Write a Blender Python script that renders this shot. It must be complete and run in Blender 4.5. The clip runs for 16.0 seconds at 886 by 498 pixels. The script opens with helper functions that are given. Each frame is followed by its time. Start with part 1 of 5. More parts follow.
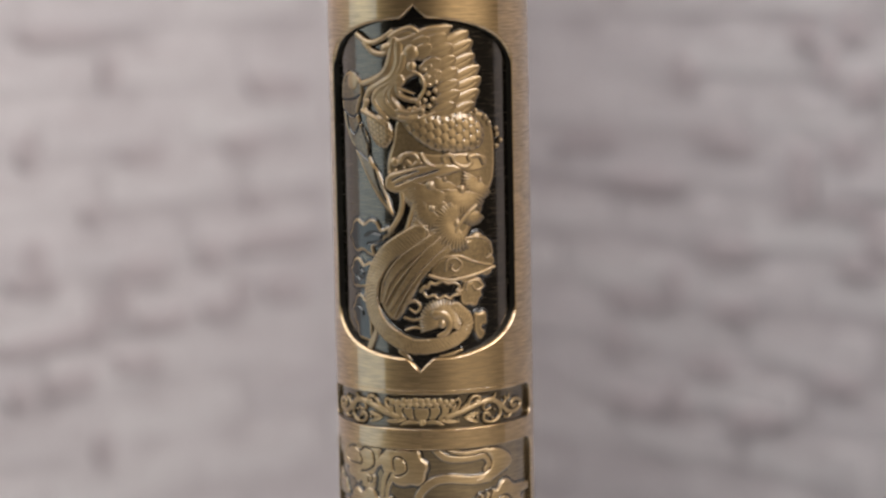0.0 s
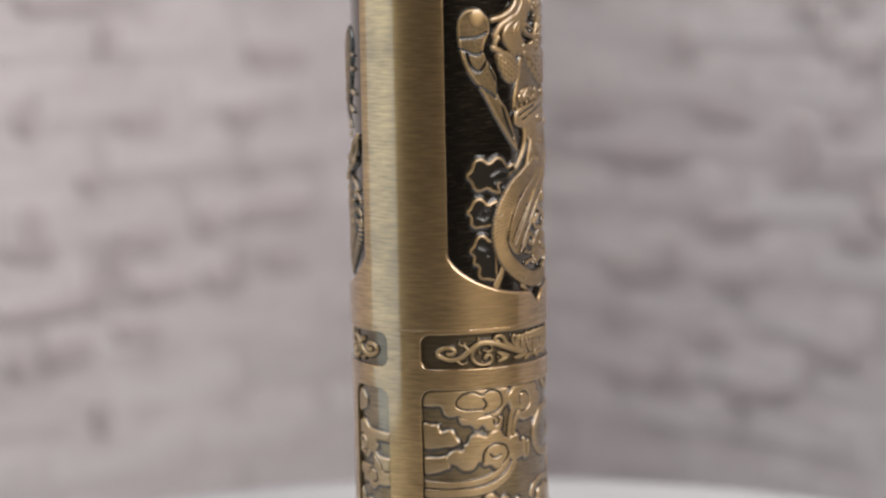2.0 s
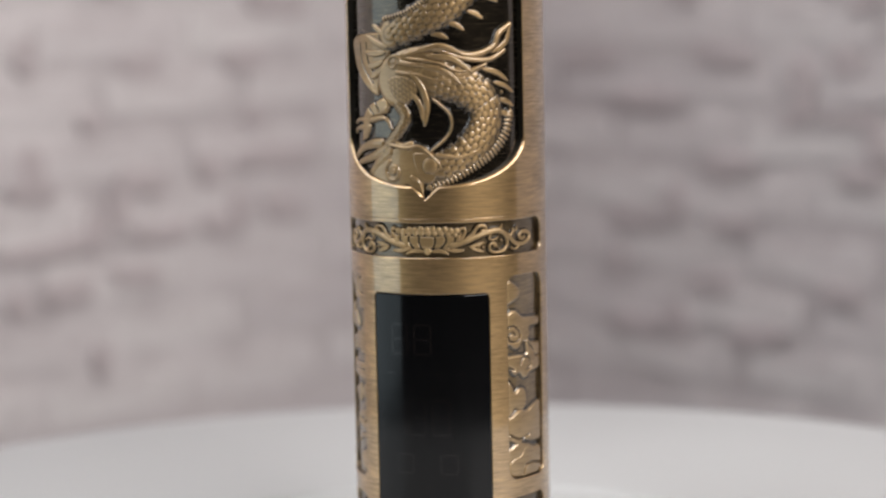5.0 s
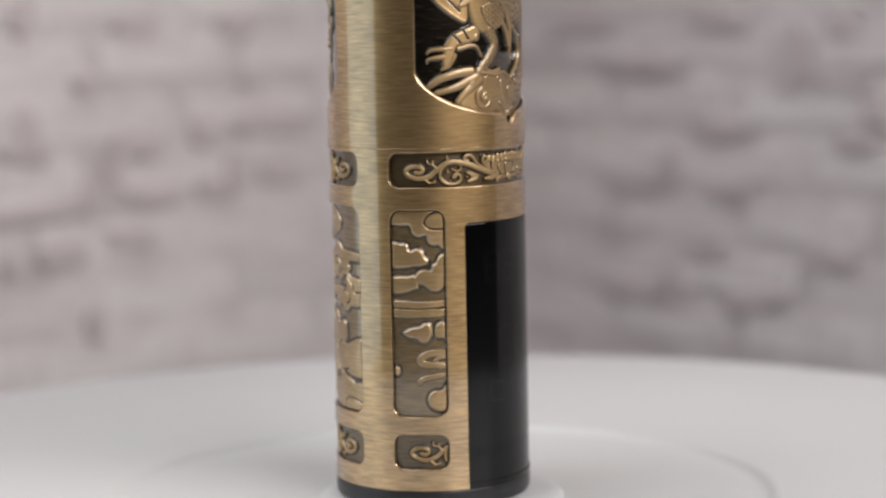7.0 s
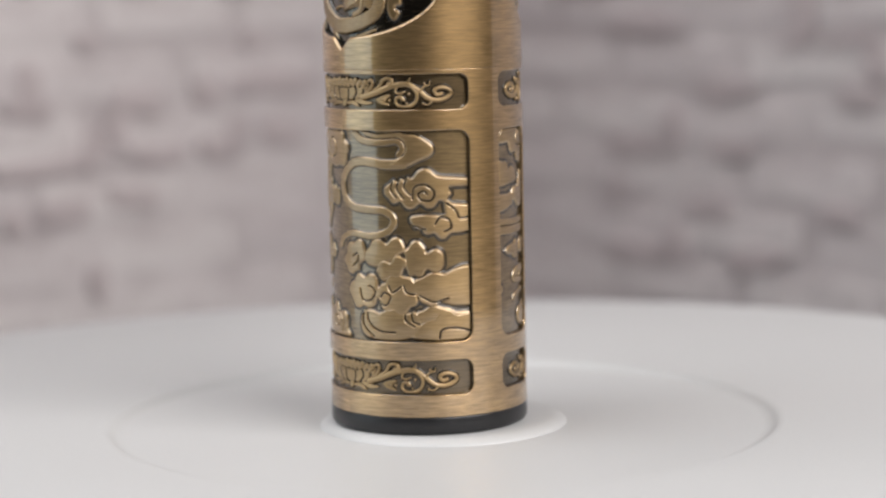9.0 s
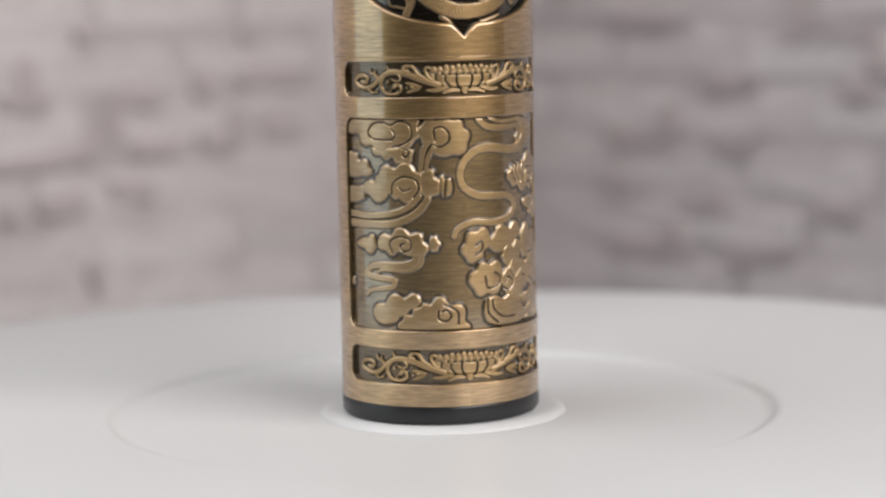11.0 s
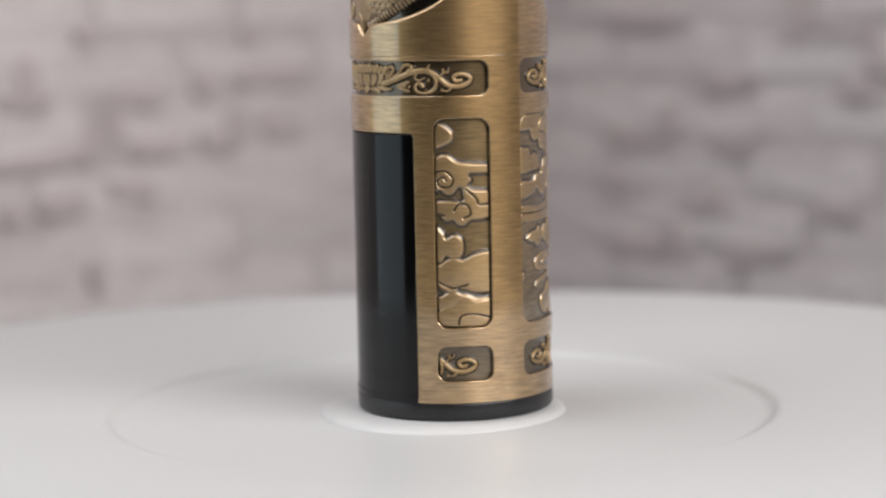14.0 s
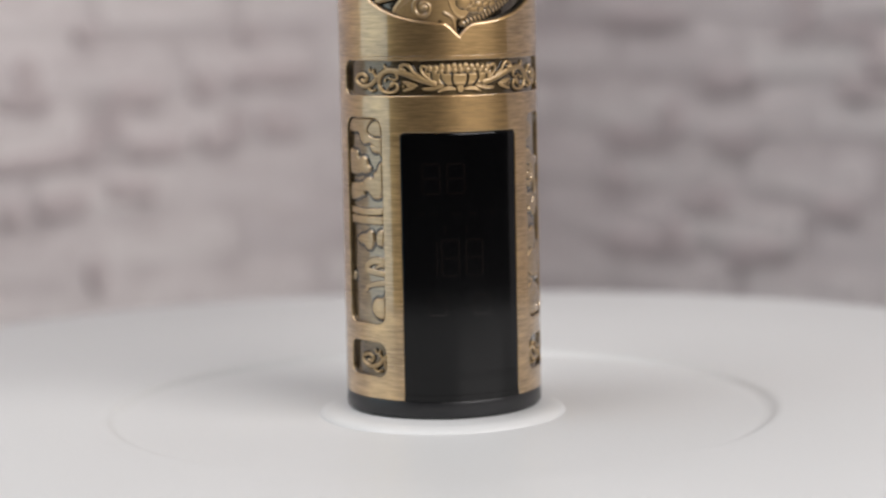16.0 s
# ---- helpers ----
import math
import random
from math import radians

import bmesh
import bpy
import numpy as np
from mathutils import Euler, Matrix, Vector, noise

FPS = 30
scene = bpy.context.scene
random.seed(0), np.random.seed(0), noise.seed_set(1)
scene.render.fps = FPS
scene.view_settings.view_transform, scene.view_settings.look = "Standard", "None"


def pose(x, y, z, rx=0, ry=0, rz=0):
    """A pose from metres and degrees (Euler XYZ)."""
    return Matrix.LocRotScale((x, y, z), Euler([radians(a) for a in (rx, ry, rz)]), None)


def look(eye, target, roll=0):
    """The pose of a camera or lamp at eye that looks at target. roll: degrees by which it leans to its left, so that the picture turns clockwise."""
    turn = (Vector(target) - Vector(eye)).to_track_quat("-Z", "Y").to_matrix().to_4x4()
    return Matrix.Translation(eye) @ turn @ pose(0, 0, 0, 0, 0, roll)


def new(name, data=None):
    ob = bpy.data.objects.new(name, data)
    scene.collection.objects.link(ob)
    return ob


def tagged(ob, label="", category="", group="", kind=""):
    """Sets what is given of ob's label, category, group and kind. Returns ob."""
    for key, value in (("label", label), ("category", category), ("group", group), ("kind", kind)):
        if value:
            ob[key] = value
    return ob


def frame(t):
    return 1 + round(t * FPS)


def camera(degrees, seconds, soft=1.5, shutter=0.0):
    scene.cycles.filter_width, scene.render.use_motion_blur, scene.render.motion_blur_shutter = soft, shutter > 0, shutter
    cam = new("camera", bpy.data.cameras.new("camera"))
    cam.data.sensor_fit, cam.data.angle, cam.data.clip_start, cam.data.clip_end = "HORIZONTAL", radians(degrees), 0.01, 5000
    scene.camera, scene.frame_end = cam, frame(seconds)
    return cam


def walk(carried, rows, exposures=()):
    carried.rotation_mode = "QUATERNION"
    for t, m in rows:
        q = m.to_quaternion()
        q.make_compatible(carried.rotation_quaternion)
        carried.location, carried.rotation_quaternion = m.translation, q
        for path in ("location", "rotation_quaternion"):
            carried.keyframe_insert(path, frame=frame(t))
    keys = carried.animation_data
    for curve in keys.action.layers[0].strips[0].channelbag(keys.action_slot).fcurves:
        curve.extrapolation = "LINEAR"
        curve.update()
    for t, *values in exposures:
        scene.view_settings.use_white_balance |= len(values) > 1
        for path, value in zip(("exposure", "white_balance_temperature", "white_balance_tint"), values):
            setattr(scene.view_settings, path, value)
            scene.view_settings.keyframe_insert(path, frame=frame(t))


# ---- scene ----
MM = 0.001

# ---- camera: held on a slider that sinks, then rests ----
cam = camera(22.30, 16.0, soft=2.6)
cam.data.dof.use_dof = True
cam.data.dof.focus_distance = 0.300
cam.data.dof.aperture_fstop = 12.8
EYE_Y, TILT, ROLL = -0.3112, 6.949, -1.164
SINK = [(0, 104.29), (1, 100.29), (2, 96.25), (3, 91.69), (4, 86.85), (5, 81.60), (6.3, 75.25), (7, 72.1),
        (8, 66.75), (8.5, 63.9), (9, 61.5), (9.5, 60.1), (10.0, 59.82), (16, 59.82)]
# the slider sways a little to the sides: t, turn to the left in thousandths of a degree
SWAY = [(0, 14), (0.5, -7), (1, -17), (1.5, -14), (2, 0), (2.5, 14), (3, 36), (3.5, 55), (4, 80), (4.5, 78), (5.25, 20), (6, -45), (6.5, -55),
        (7, -66), (7.5, -63), (8, -46), (8.5, -9), (9, 21), (9.5, 6), (10.2, 0), (16, 0)]


def between(table, t):
    return float(np.interp(t, [a for a, _ in table], [b for _, b in table]))


def camera_row(t):
    z, turn = between(SINK, t) * MM, radians(between(SWAY, t) / 1000)
    return look((0, EYE_Y, z), (-math.sin(turn), EYE_Y + math.cos(turn), z - math.tan(radians(TILT))), ROLL)


walk(cam, [(t, camera_row(t)) for t in sorted({a for a, _ in SINK + SWAY})])

# ---- turning: table and tube turn together, the tube a little off the axis ----
AXIS_X = -0.54
SPEED = 35.036


def table_row(t):
    return pose(AXIS_X * MM, 0, 0, 0, 0, SPEED * t)


def tube_row(t):
    th = radians(1.230 + SPEED * t)
    x = AXIS_X - 1.031 * math.cos(th) + 1.645 * math.sin(th)
    y = -1.031 * math.sin(th) - 1.645 * math.cos(th)
    return pose(x * MM, y * MM, 0, 0, 0, -8.0 + SPEED * t)


# ---- light: a softbox at the side, a softbox high in front, a dark room ----
scene.view_settings.exposure = 0.0
world = bpy.data.worlds.new("studio_world")
world.use_nodes = True
world.node_tree.nodes["Background"].inputs[0].default_value = (0.8, 0.9, 1.0, 1)
world.node_tree.nodes["Background"].inputs[1].default_value = 0.03
scene.world = world


def softbox(name, eye, target, wide, high, watts, colour):
    lamp = bpy.data.lights.new(name, "AREA")
    lamp.shape, lamp.size, lamp.size_y, lamp.energy, lamp.color = "RECTANGLE", wide, high, watts, colour
    ob = new(name, lamp)
    ob.matrix_world = look(eye, target)
    return ob


softbox("softbox_side", (-0.56, -0.09, 0.215), (0, -0.09, 0.20), 0.50, 0.60, 1.1, (0.78, 0.93, 1.0))
softbox("softbox_front", (0.55, -0.52, 0.56), (0, 0.05, 0.05), 0.80, 0.45, 10.2, (1.0, 0.955, 0.94))
softbox("softbox_overhead", (-0.64, -0.12, 1.0), (-0.02, 0.05, 0), 1.15, 1.1, 11.6, (1.0, 0.965, 0.97))


# ---- materials ----
def material(name):
    mat = bpy.data.materials.new(name)
    mat.use_nodes = True
    nt = mat.node_tree
    return mat, nt, nt.nodes["Principled BSDF"]


def link(nt, a, b):
    nt.links.new(a, b)


def noise_node(nt, scale, detail=4.0, rough=0.55, vector=None, stretch=None):
    n = nt.nodes.new("ShaderNodeTexNoise")
    n.inputs["Scale"].default_value, n.inputs["Detail"].default_value = scale, detail
    n.inputs["Roughness"].default_value = rough
    if vector is not None:
        if stretch:
            m = nt.nodes.new("ShaderNodeMapping")
            m.inputs["Scale"].default_value = stretch
            link(nt, vector, m.inputs["Vector"])
            vector = m.outputs["Vector"]
        link(nt, vector, n.inputs["Vector"])
    return n.outputs["Fac"]


def ramp(nt, fac, stops):
    r = nt.nodes.new("ShaderNodeValToRGB")
    el = r.color_ramp.elements
    while len(el) < len(stops):
        el.new(0.5)
    for e, (pos, col) in zip(el, stops):
        e.position = pos
        e.color = (*col, 1) if len(col) == 3 else col
    link(nt, fac, r.inputs["Fac"])
    return r.outputs["Color"]


def mix(nt, fac, a, b, how="MIX"):
    m = nt.nodes.new("ShaderNodeMix")
    m.data_type, m.blend_type = "RGBA", how
    for sock, val in ((m.inputs[0], fac), (m.inputs[6], a), (m.inputs[7], b)):
        if isinstance(val, (int, float)):
            sock.default_value = val
        elif isinstance(val, tuple):
            sock.default_value = (*val, 1)
        else:
            link(nt, val, sock)
    return m.outputs[2]


def maths(nt, op, a, b=0.0, clamp=False):
    m = nt.nodes.new("ShaderNodeMath")
    m.operation, m.use_clamp = op, clamp
    for sock, val in ((m.inputs[0], a), (m.inputs[1], b)):
        if isinstance(val, (int, float)):
            sock.default_value = val
        else:
            link(nt, val, sock)
    return m.outputs[0]


def bump(nt, bsdf, height, strength, distance):
    b = nt.nodes.new("ShaderNodeBump")
    b.inputs["Strength"].default_value, b.inputs["Distance"].default_value = strength, distance
    link(nt, height, b.inputs["Height"])
    link(nt, b.outputs["Normal"], bsdf.inputs["Normal"])


def coords(nt):
    return nt.nodes.new("ShaderNodeTexCoord").outputs["Object"]


def unrolled(nt):
    """Round the tube and along it: (arc in metres at 14 mm, 0, z)."""
    sep = nt.nodes.new("ShaderNodeSeparateXYZ")
    link(nt, coords(nt), sep.inputs[0])
    ang = maths(nt, "ARCTAN2", sep.outputs[0], sep.outputs[1])
    com = nt.nodes.new("ShaderNodeCombineXYZ")
    link(nt, maths(nt, "MULTIPLY", ang, 0.014), com.inputs[0])
    link(nt, sep.outputs[2], com.inputs[2])
    return com.outputs[0]


def brass(name, bright, dark, low, high, rub=False, streak=0.5, lacquer=0.9, gloss=0.06, index=2.3, wear=(0.30, 0.85), patina_shade=(0.022, 0.018, 0.013)):
    """Brushed antique brass: fine hairlines round the tube, cloudy tarnish, and, where rub is on, patina left below
    the rubbed tops, with the shade of creases and recesses put into the same dark tone.
    """
    mat, nt, b = material(name)
    uv = unrolled(nt)
    hair = noise_node(nt, 1.0, 3.0, 0.6, uv, (520, 520, 10500))
    dash = noise_node(nt, 1.0, 3.0, 0.55, uv, (270, 270, 3900))
    cloud = noise_node(nt, 1.0, 3.0, 0.5, uv, (160, 160, 190))
    lines = maths(nt, "ADD", maths(nt, "MULTIPLY", hair, 0.4), maths(nt, "MULTIPLY", dash, 0.6))
    tone = maths(nt, "ADD", maths(nt, "MULTIPLY", lines, streak * 2), maths(nt, "MULTIPLY", cloud, 0.5))
    tone = maths(nt, "SUBTRACT", tone, streak + 0.25 - 0.5, True)
    col = ramp(nt, tone, [(0.33, dark), (0.67, bright)])
    rough = nt.nodes.new("ShaderNodeMapRange")
    rough.inputs[1].default_value, rough.inputs[2].default_value = 0.25, 0.75
    rough.inputs[3].default_value, rough.inputs[4].default_value = high, low
    link(nt, tone, rough.inputs[0])
    link(nt, rough.outputs[0], b.inputs["Roughness"])
    b.inputs["Metallic"].default_value = 1.0
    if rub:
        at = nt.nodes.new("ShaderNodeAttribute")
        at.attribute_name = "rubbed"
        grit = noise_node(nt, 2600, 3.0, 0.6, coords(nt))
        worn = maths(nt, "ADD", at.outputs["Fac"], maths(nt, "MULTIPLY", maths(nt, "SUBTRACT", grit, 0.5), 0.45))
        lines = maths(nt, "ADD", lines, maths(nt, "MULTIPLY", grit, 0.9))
        col = mix(nt, ramp(nt, worn, [(wear[0], (0, 0, 0)), (wear[1], (1, 1, 1))]), patina_shade, col)
    link(nt, col, b.inputs["Base Color"])
    b.inputs["Anisotropic"].default_value = 0.45
    b.inputs["Anisotropic Rotation"].default_value = 0.25
    b.inputs["Coat Weight"].default_value = lacquer
    b.inputs["Coat Roughness"].default_value = gloss
    b.inputs["Coat IOR"].default_value = index
    tan = nt.nodes.new("ShaderNodeTangent")
    tan.direction_type, tan.axis = "RADIAL", "Z"
    link(nt, tan.outputs[0], b.inputs["Tangent"])
    bump(nt, b, lines, 0.07, 0.00004)
    return mat


BRASS = brass("antique_brass", (0.66, 0.432, 0.20), (0.31, 0.202, 0.091), 0.32, 0.46, streak=0.62, index=2.0)
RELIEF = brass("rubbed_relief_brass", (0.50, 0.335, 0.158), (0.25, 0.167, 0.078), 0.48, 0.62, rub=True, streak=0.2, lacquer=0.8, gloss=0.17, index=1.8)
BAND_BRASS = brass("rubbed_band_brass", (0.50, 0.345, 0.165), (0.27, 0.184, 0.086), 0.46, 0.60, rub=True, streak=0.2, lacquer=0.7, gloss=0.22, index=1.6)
CLOUD = brass("rubbed_cloud_brass", (0.54, 0.368, 0.176), (0.29, 0.196, 0.092), 0.44, 0.56, rub=True, streak=0.5, gloss=0.22, lacquer=0.9, index=1.85, wear=(0.25, 0.7), patina_shade=(0.05, 0.036, 0.02))
GROUND = brass("tarnished_ground", (0.35, 0.246, 0.122), (0.15, 0.105, 0.054), 0.38, 0.52, streak=0.6, index=2.1, gloss=0.09)
BAND_GROUND = brass("dark_band_ground", (0.20, 0.142, 0.074), (0.085, 0.06, 0.033), 0.36, 0.48, streak=0.5, index=1.7)


def black_nickel():
    mat, nt, b = material("blackened_window_ground")
    uv = unrolled(nt)
    hair = noise_node(nt, 1.0, 3.0, 0.6, uv, (300, 300, 6000))
    link(nt, ramp(nt, hair, [(0.35, (0.045, 0.036, 0.026)), (0.75, (0.17, 0.13, 0.082))]), b.inputs["Base Color"])
    link(nt, ramp(nt, hair, [(0.3, (0.20,) * 3), (0.8, (0.32,) * 3)]), b.inputs["Roughness"])
    b.inputs["Metallic"].default_value = 1.0
    b.inputs["Coat Weight"].default_value, b.inputs["Coat Roughness"].default_value, b.inputs["Coat IOR"].default_value = 1.0, 0.09, 1.65
    bump(nt, b, hair, 0.15, 0.00002)
    return mat


WINDOW_GROUND = black_nickel()


def plain(name, colour, rough, metal=0.0, grain=0.0, scale=900, coat=0.0):
    mat, nt, b = material(name)
    n = noise_node(nt, scale, 4.0, 0.6, coords(nt))
    lo = tuple(c * (1 - grain) for c in colour)
    hi = tuple(min(1, c * (1 + grain)) for c in colour)
    link(nt, ramp(nt, n, [(0.3, lo), (0.7, hi)]), b.inputs["Base Color"])
    link(nt, ramp(nt, n, [(0.3, (rough * 0.85,) * 3), (0.7, (min(1, rough * 1.15),) * 3)]), b.inputs["Roughness"])
    b.inputs["Metallic"].default_value = metal
    b.inputs["Coat Weight"].default_value = coat
    bump(nt, b, n, 0.08, 0.00005)
    return mat


RUBBER = plain("black_plastic", (0.012, 0.012, 0.013), 0.34, grain=0.2)
def screen_glass():
    mat = plain("black_screen_glass", (0.0015, 0.0015, 0.0017), 0.12, grain=0.1, scale=300)
    mat.node_tree.nodes["Principled BSDF"].inputs["IOR"].default_value = 1.4
    return mat


GLASS = screen_glass()
DIGIT = plain("unlit_display_segment", (0.006, 0.0045, 0.004), 0.08, grain=0.1)
INNER = plain("dark_inner_tube", (0.02, 0.017, 0.012), 0.5, 0.6, 0.2)


def table_white():
    mat, nt, b = material("white_satin_plastic")
    c = coords(nt)
    soil = noise_node(nt, 14, 5.0, 0.6, c)
    fine = noise_node(nt, 2200, 2.0, 0.5, c)
    col = mix(nt, 0.35, ramp(nt, soil, [(0.3, (0.535, 0.545, 0.545)), (0.7, (0.57, 0.58, 0.58))]), ramp(nt, fine, [(0.4, (0.535, 0.545, 0.545)), (0.6, (0.57, 0.58, 0.58))]))
    link(nt, col, b.inputs["Base Color"])
    link(nt, ramp(nt, soil, [(0.3, (0.36,) * 3), (0.7, (0.46,) * 3)]), b.inputs["Roughness"])
    bump(nt, b, fine, 0.03, 0.00003)
    return mat


TABLE = table_white()


def brick_paint():
    mat, nt, b = material("whitewashed_brick")
    c = coords(nt)
    info = nt.nodes.new("ShaderNodeObjectInfo")
    big = noise_node(nt, 38, 5.0, 0.65, c)
    mid = noise_node(nt, 150, 5.0, 0.7, c)
    base = ramp(nt, info.outputs["Random"], [(0.0, (0.59, 0.55, 0.555)), (0.45, (0.645, 0.605, 0.605)), (1.0, (0.675, 0.642, 0.638))])
    worn = maths(nt, "ADD", maths(nt, "MULTIPLY", big, 0.65), maths(nt, "MULTIPLY", mid, 0.35))
    bare = ramp(nt, worn, [(0.33, (0.8, 0.8, 0.8)), (0.52, (0, 0, 0))])
    col = mix(nt, bare, base, (0.46, 0.405, 0.41))
    link(nt, col, b.inputs["Base Color"])
    b.inputs["Roughness"].default_value = 0.8
    bump(nt, b, mid, 0.5, 0.0006)
    return mat


BRICK = brick_paint()


def mortar_paint():
    """Whitewash over mauve-grey mortar, worn through in long patches."""
    mat, nt, b = material("whitewashed_mortar")
    c = coords(nt)
    worn = noise_node(nt, 34, 3.0, 0.5, c)
    grit = noise_node(nt, 900, 4.0, 0.6, c)
    link(nt, mix(nt, 0.25, ramp(nt, worn, [(0.36, (0.46, 0.418, 0.423)), (0.60, (0.65, 0.61, 0.61))]), ramp(nt, grit, [(0.3, (0.50, 0.46, 0.465)), (0.7, (0.68, 0.64, 0.64))])), b.inputs["Base Color"])
    b.inputs["Roughness"].default_value = 0.92
    bump(nt, b, grit, 0.4, 0.0003)
    return mat


MORTAR = mortar_paint()
DARK_MAUVE = plain("dark_mauve_patch", (0.505, 0.45, 0.455), 0.9, grain=0.2, scale=160)
ROOM = plain("dark_studio_wall", (0.04, 0.04, 0.042), 0.9, grain=0.15, scale=6)


# ---- building helpers ----
def part(name, bm, mat, parent, label="", smooth=True):
    me = bpy.data.meshes.new(name)
    bm.normal_update()
    bm.to_mesh(me)
    bm.free()
    if smooth:
        me.polygons.foreach_set("use_smooth", [True] * len(me.polygons))
        me.set_sharp_from_angle(angle=radians(38))
    return mesh_part(name, me, mat, parent, label, smooth)


def mesh_part(name, me, mat, parent, label="", smooth=True):
    me.materials.append(mat)
    me.polygons.foreach_set("use_smooth", [smooth] * len(me.polygons))
    ob = new(name, me)
    ob.parent = parent
    if label:
        tagged(ob, label)
    return ob


def lathe(profile, steps=128):
    """A closed solid of revolution from (radius, z) pairs in mm, from the axis or round a ring."""
    bm = bmesh.new()
    rings = []
    for r, z in profile:
        if r < 1e-6:
            rings.append([bm.verts.new((0, 0, z * MM))])
        else:
            rings.append([bm.verts.new((r * MM * math.cos(2 * math.pi * i / steps), r * MM * math.sin(2 * math.pi * i / steps), z * MM)) for i in range(steps)])
    for a, b in zip(rings, rings[1:]):
        for i in range(steps):
            j = (i + 1) % steps
            if len(a) == 1:
                bm.faces.new((a[0], b[j], b[i]))
            elif len(b) == 1:
                bm.faces.new((a[i], a[j], b[0]))
            else:
                bm.faces.new((a[i], a[j], b[j], b[i]))
    bmesh.ops.recalc_face_normals(bm, faces=bm.faces)
    return bm


def slab(x0, y0, z0, x1, y1, z1):
    """A box in metres."""
    bm = bmesh.new()
    bmesh.ops.create_cube(bm, size=1, matrix=Matrix.Translation(((x0 + x1) / 2, (y0 + y1) / 2, (z0 + z1) / 2)) @ Matrix.Diagonal((x1 - x0, y1 - y0, z1 - z0, 1)))
    return bm


def setting(name, bm, mat, label, smooth=False):
    return tagged(part(name, bm, mat, None, "", smooth), label, name.split("_")[0], "", "structure")


# ---- the dark studio round the set ----
FLOOR_Z, HALF, TOP_Z = -0.095, 1.3, 1.5
setting("floor", slab(-HALF, -HALF, FLOOR_Z - 0.04, HALF, HALF, FLOOR_Z), ROOM, "dark matt studio floor under the turntable")
setting("ceiling", slab(-HALF, -HALF, TOP_Z, HALF, HALF, TOP_Z + 0.04), ROOM, "dark matt studio ceiling")
setting("wall_north", slab(-HALF, HALF, FLOOR_Z - 0.04, HALF, HALF + 0.04, TOP_Z + 0.04), ROOM, "dark studio wall behind the brick corner")
setting("wall_south", slab(-HALF, -HALF - 0.04, FLOOR_Z - 0.04, HALF, -HALF, TOP_Z + 0.04), ROOM, "dark studio wall behind the camera")
setting("wall_west", slab(-HALF - 0.04, -HALF, FLOOR_Z - 0.04, -HALF, HALF, TOP_Z + 0.04), ROOM, "dark studio wall beside the softbox")
setting("wall_east", slab(HALF, -HALF, FLOOR_Z - 0.04, HALF + 0.04, HALF, TOP_Z + 0.04), ROOM, "dark studio wall beside the brick corner")

# ---- the turntable ----
turntable = tagged(new("turntable"), "round white plastic turntable with a raised centre disc", "turntable")
part("top_plate", lathe([(0, -2.4), (17.3, -2.4), (17.3, -0.9), (44.6, -0.9), (45.4, -0.82), (46.1, -0.55), (46.5, -0.25), (47.0, -0.06), (47.8, 0.0), (112.6, 0.0), (114.0, -0.3), (114.8, -1.1), (115.0, -2.2), (115.0, -9.0), (114.2, -10.0), (0, -10.0)], 256), TABLE, turntable)
part("centre_disc", lathe([(0, -0.05), (14.9, -0.05), (15.6, -0.10), (16.2, -0.22), (16.7, -0.42), (17.1, -0.66), (17.28, -0.86), (17.3, -1.0), (17.3, -2.3), (0, -2.3)], 192), TABLE, turntable, "raised white centre disc")
part("foot", lathe([(0, -10.0), (60, -10.0), (62, -11), (62, -84), (88, -86), (90, -88), (90, -94), (88, -95.0), (0, -95.0)], 128), RUBBER, turntable, "black base of the turntable")


# ---- the tube: sleeve with windows cut into it ----
R0 = 14.0
ARC = R0 * math.pi / 180  # mm of arc in a degree


def bent(s, z, r):
    a = s / R0
    return (r * MM * math.sin(a), -r * MM * math.cos(a), z * MM)


def rounded_box(a0, a1, z0, z1, rad, steps=7):
    """Outline in unrolled mm, anticlockwise."""
    s0, s1 = a0 * ARC, a1 * ARC
    pts = []
    for cx, cz, q in ((s1 - rad, z0 + rad, -90), (s1 - rad, z1 - rad, 0), (s0 + rad, z1 - rad, 90), (s0 + rad, z0 + rad, 180)):
        for k in range(steps + 1):
            w = radians(q + 90 * k / steps)
            pts.append((cx + rad * math.cos(w), cz + rad * math.sin(w)))
    return dense(pts)


def arched_window(mid):
    """Tall window with bowed ends that come to a small point."""
    half, pts = 62.5, []

    def bow(a):
        u = abs(a) / half
        return 6.1 * (max(0.0, 1 - u ** 2.2)) ** 0.60 + (1.7 * (1 - abs(a) / 8) ** 1.4 if abs(a) < 8 else 0)
    ang = [-half * math.cos(math.pi * k / 60) for k in range(61)]
    ang = sorted(set([round(a, 4) for a in ang] + [0.0, -8, 8, -4, 4, -2, 2]))
    for a in ang:
        pts.append(((mid + a) * ARC, 59.6 - bow(a)))
    for a in reversed(ang):
        pts.append(((mid + a) * ARC, 92.6 + bow(a)))
    return dense(pts)


def dense(pts, step=0.8):
    out = []
    for (x0, z0), (x1, z1) in zip(pts, pts[1:] + pts[:1]):
        d = math.hypot(x1 - x0, z1 - z0)
        if d < 1e-4:
            continue
        n = max(1, math.ceil(d / step))
        out += [(x0 + (x1 - x0) * k / n, z0 + (z1 - z0) * k / n) for k in range(n)]
    return out


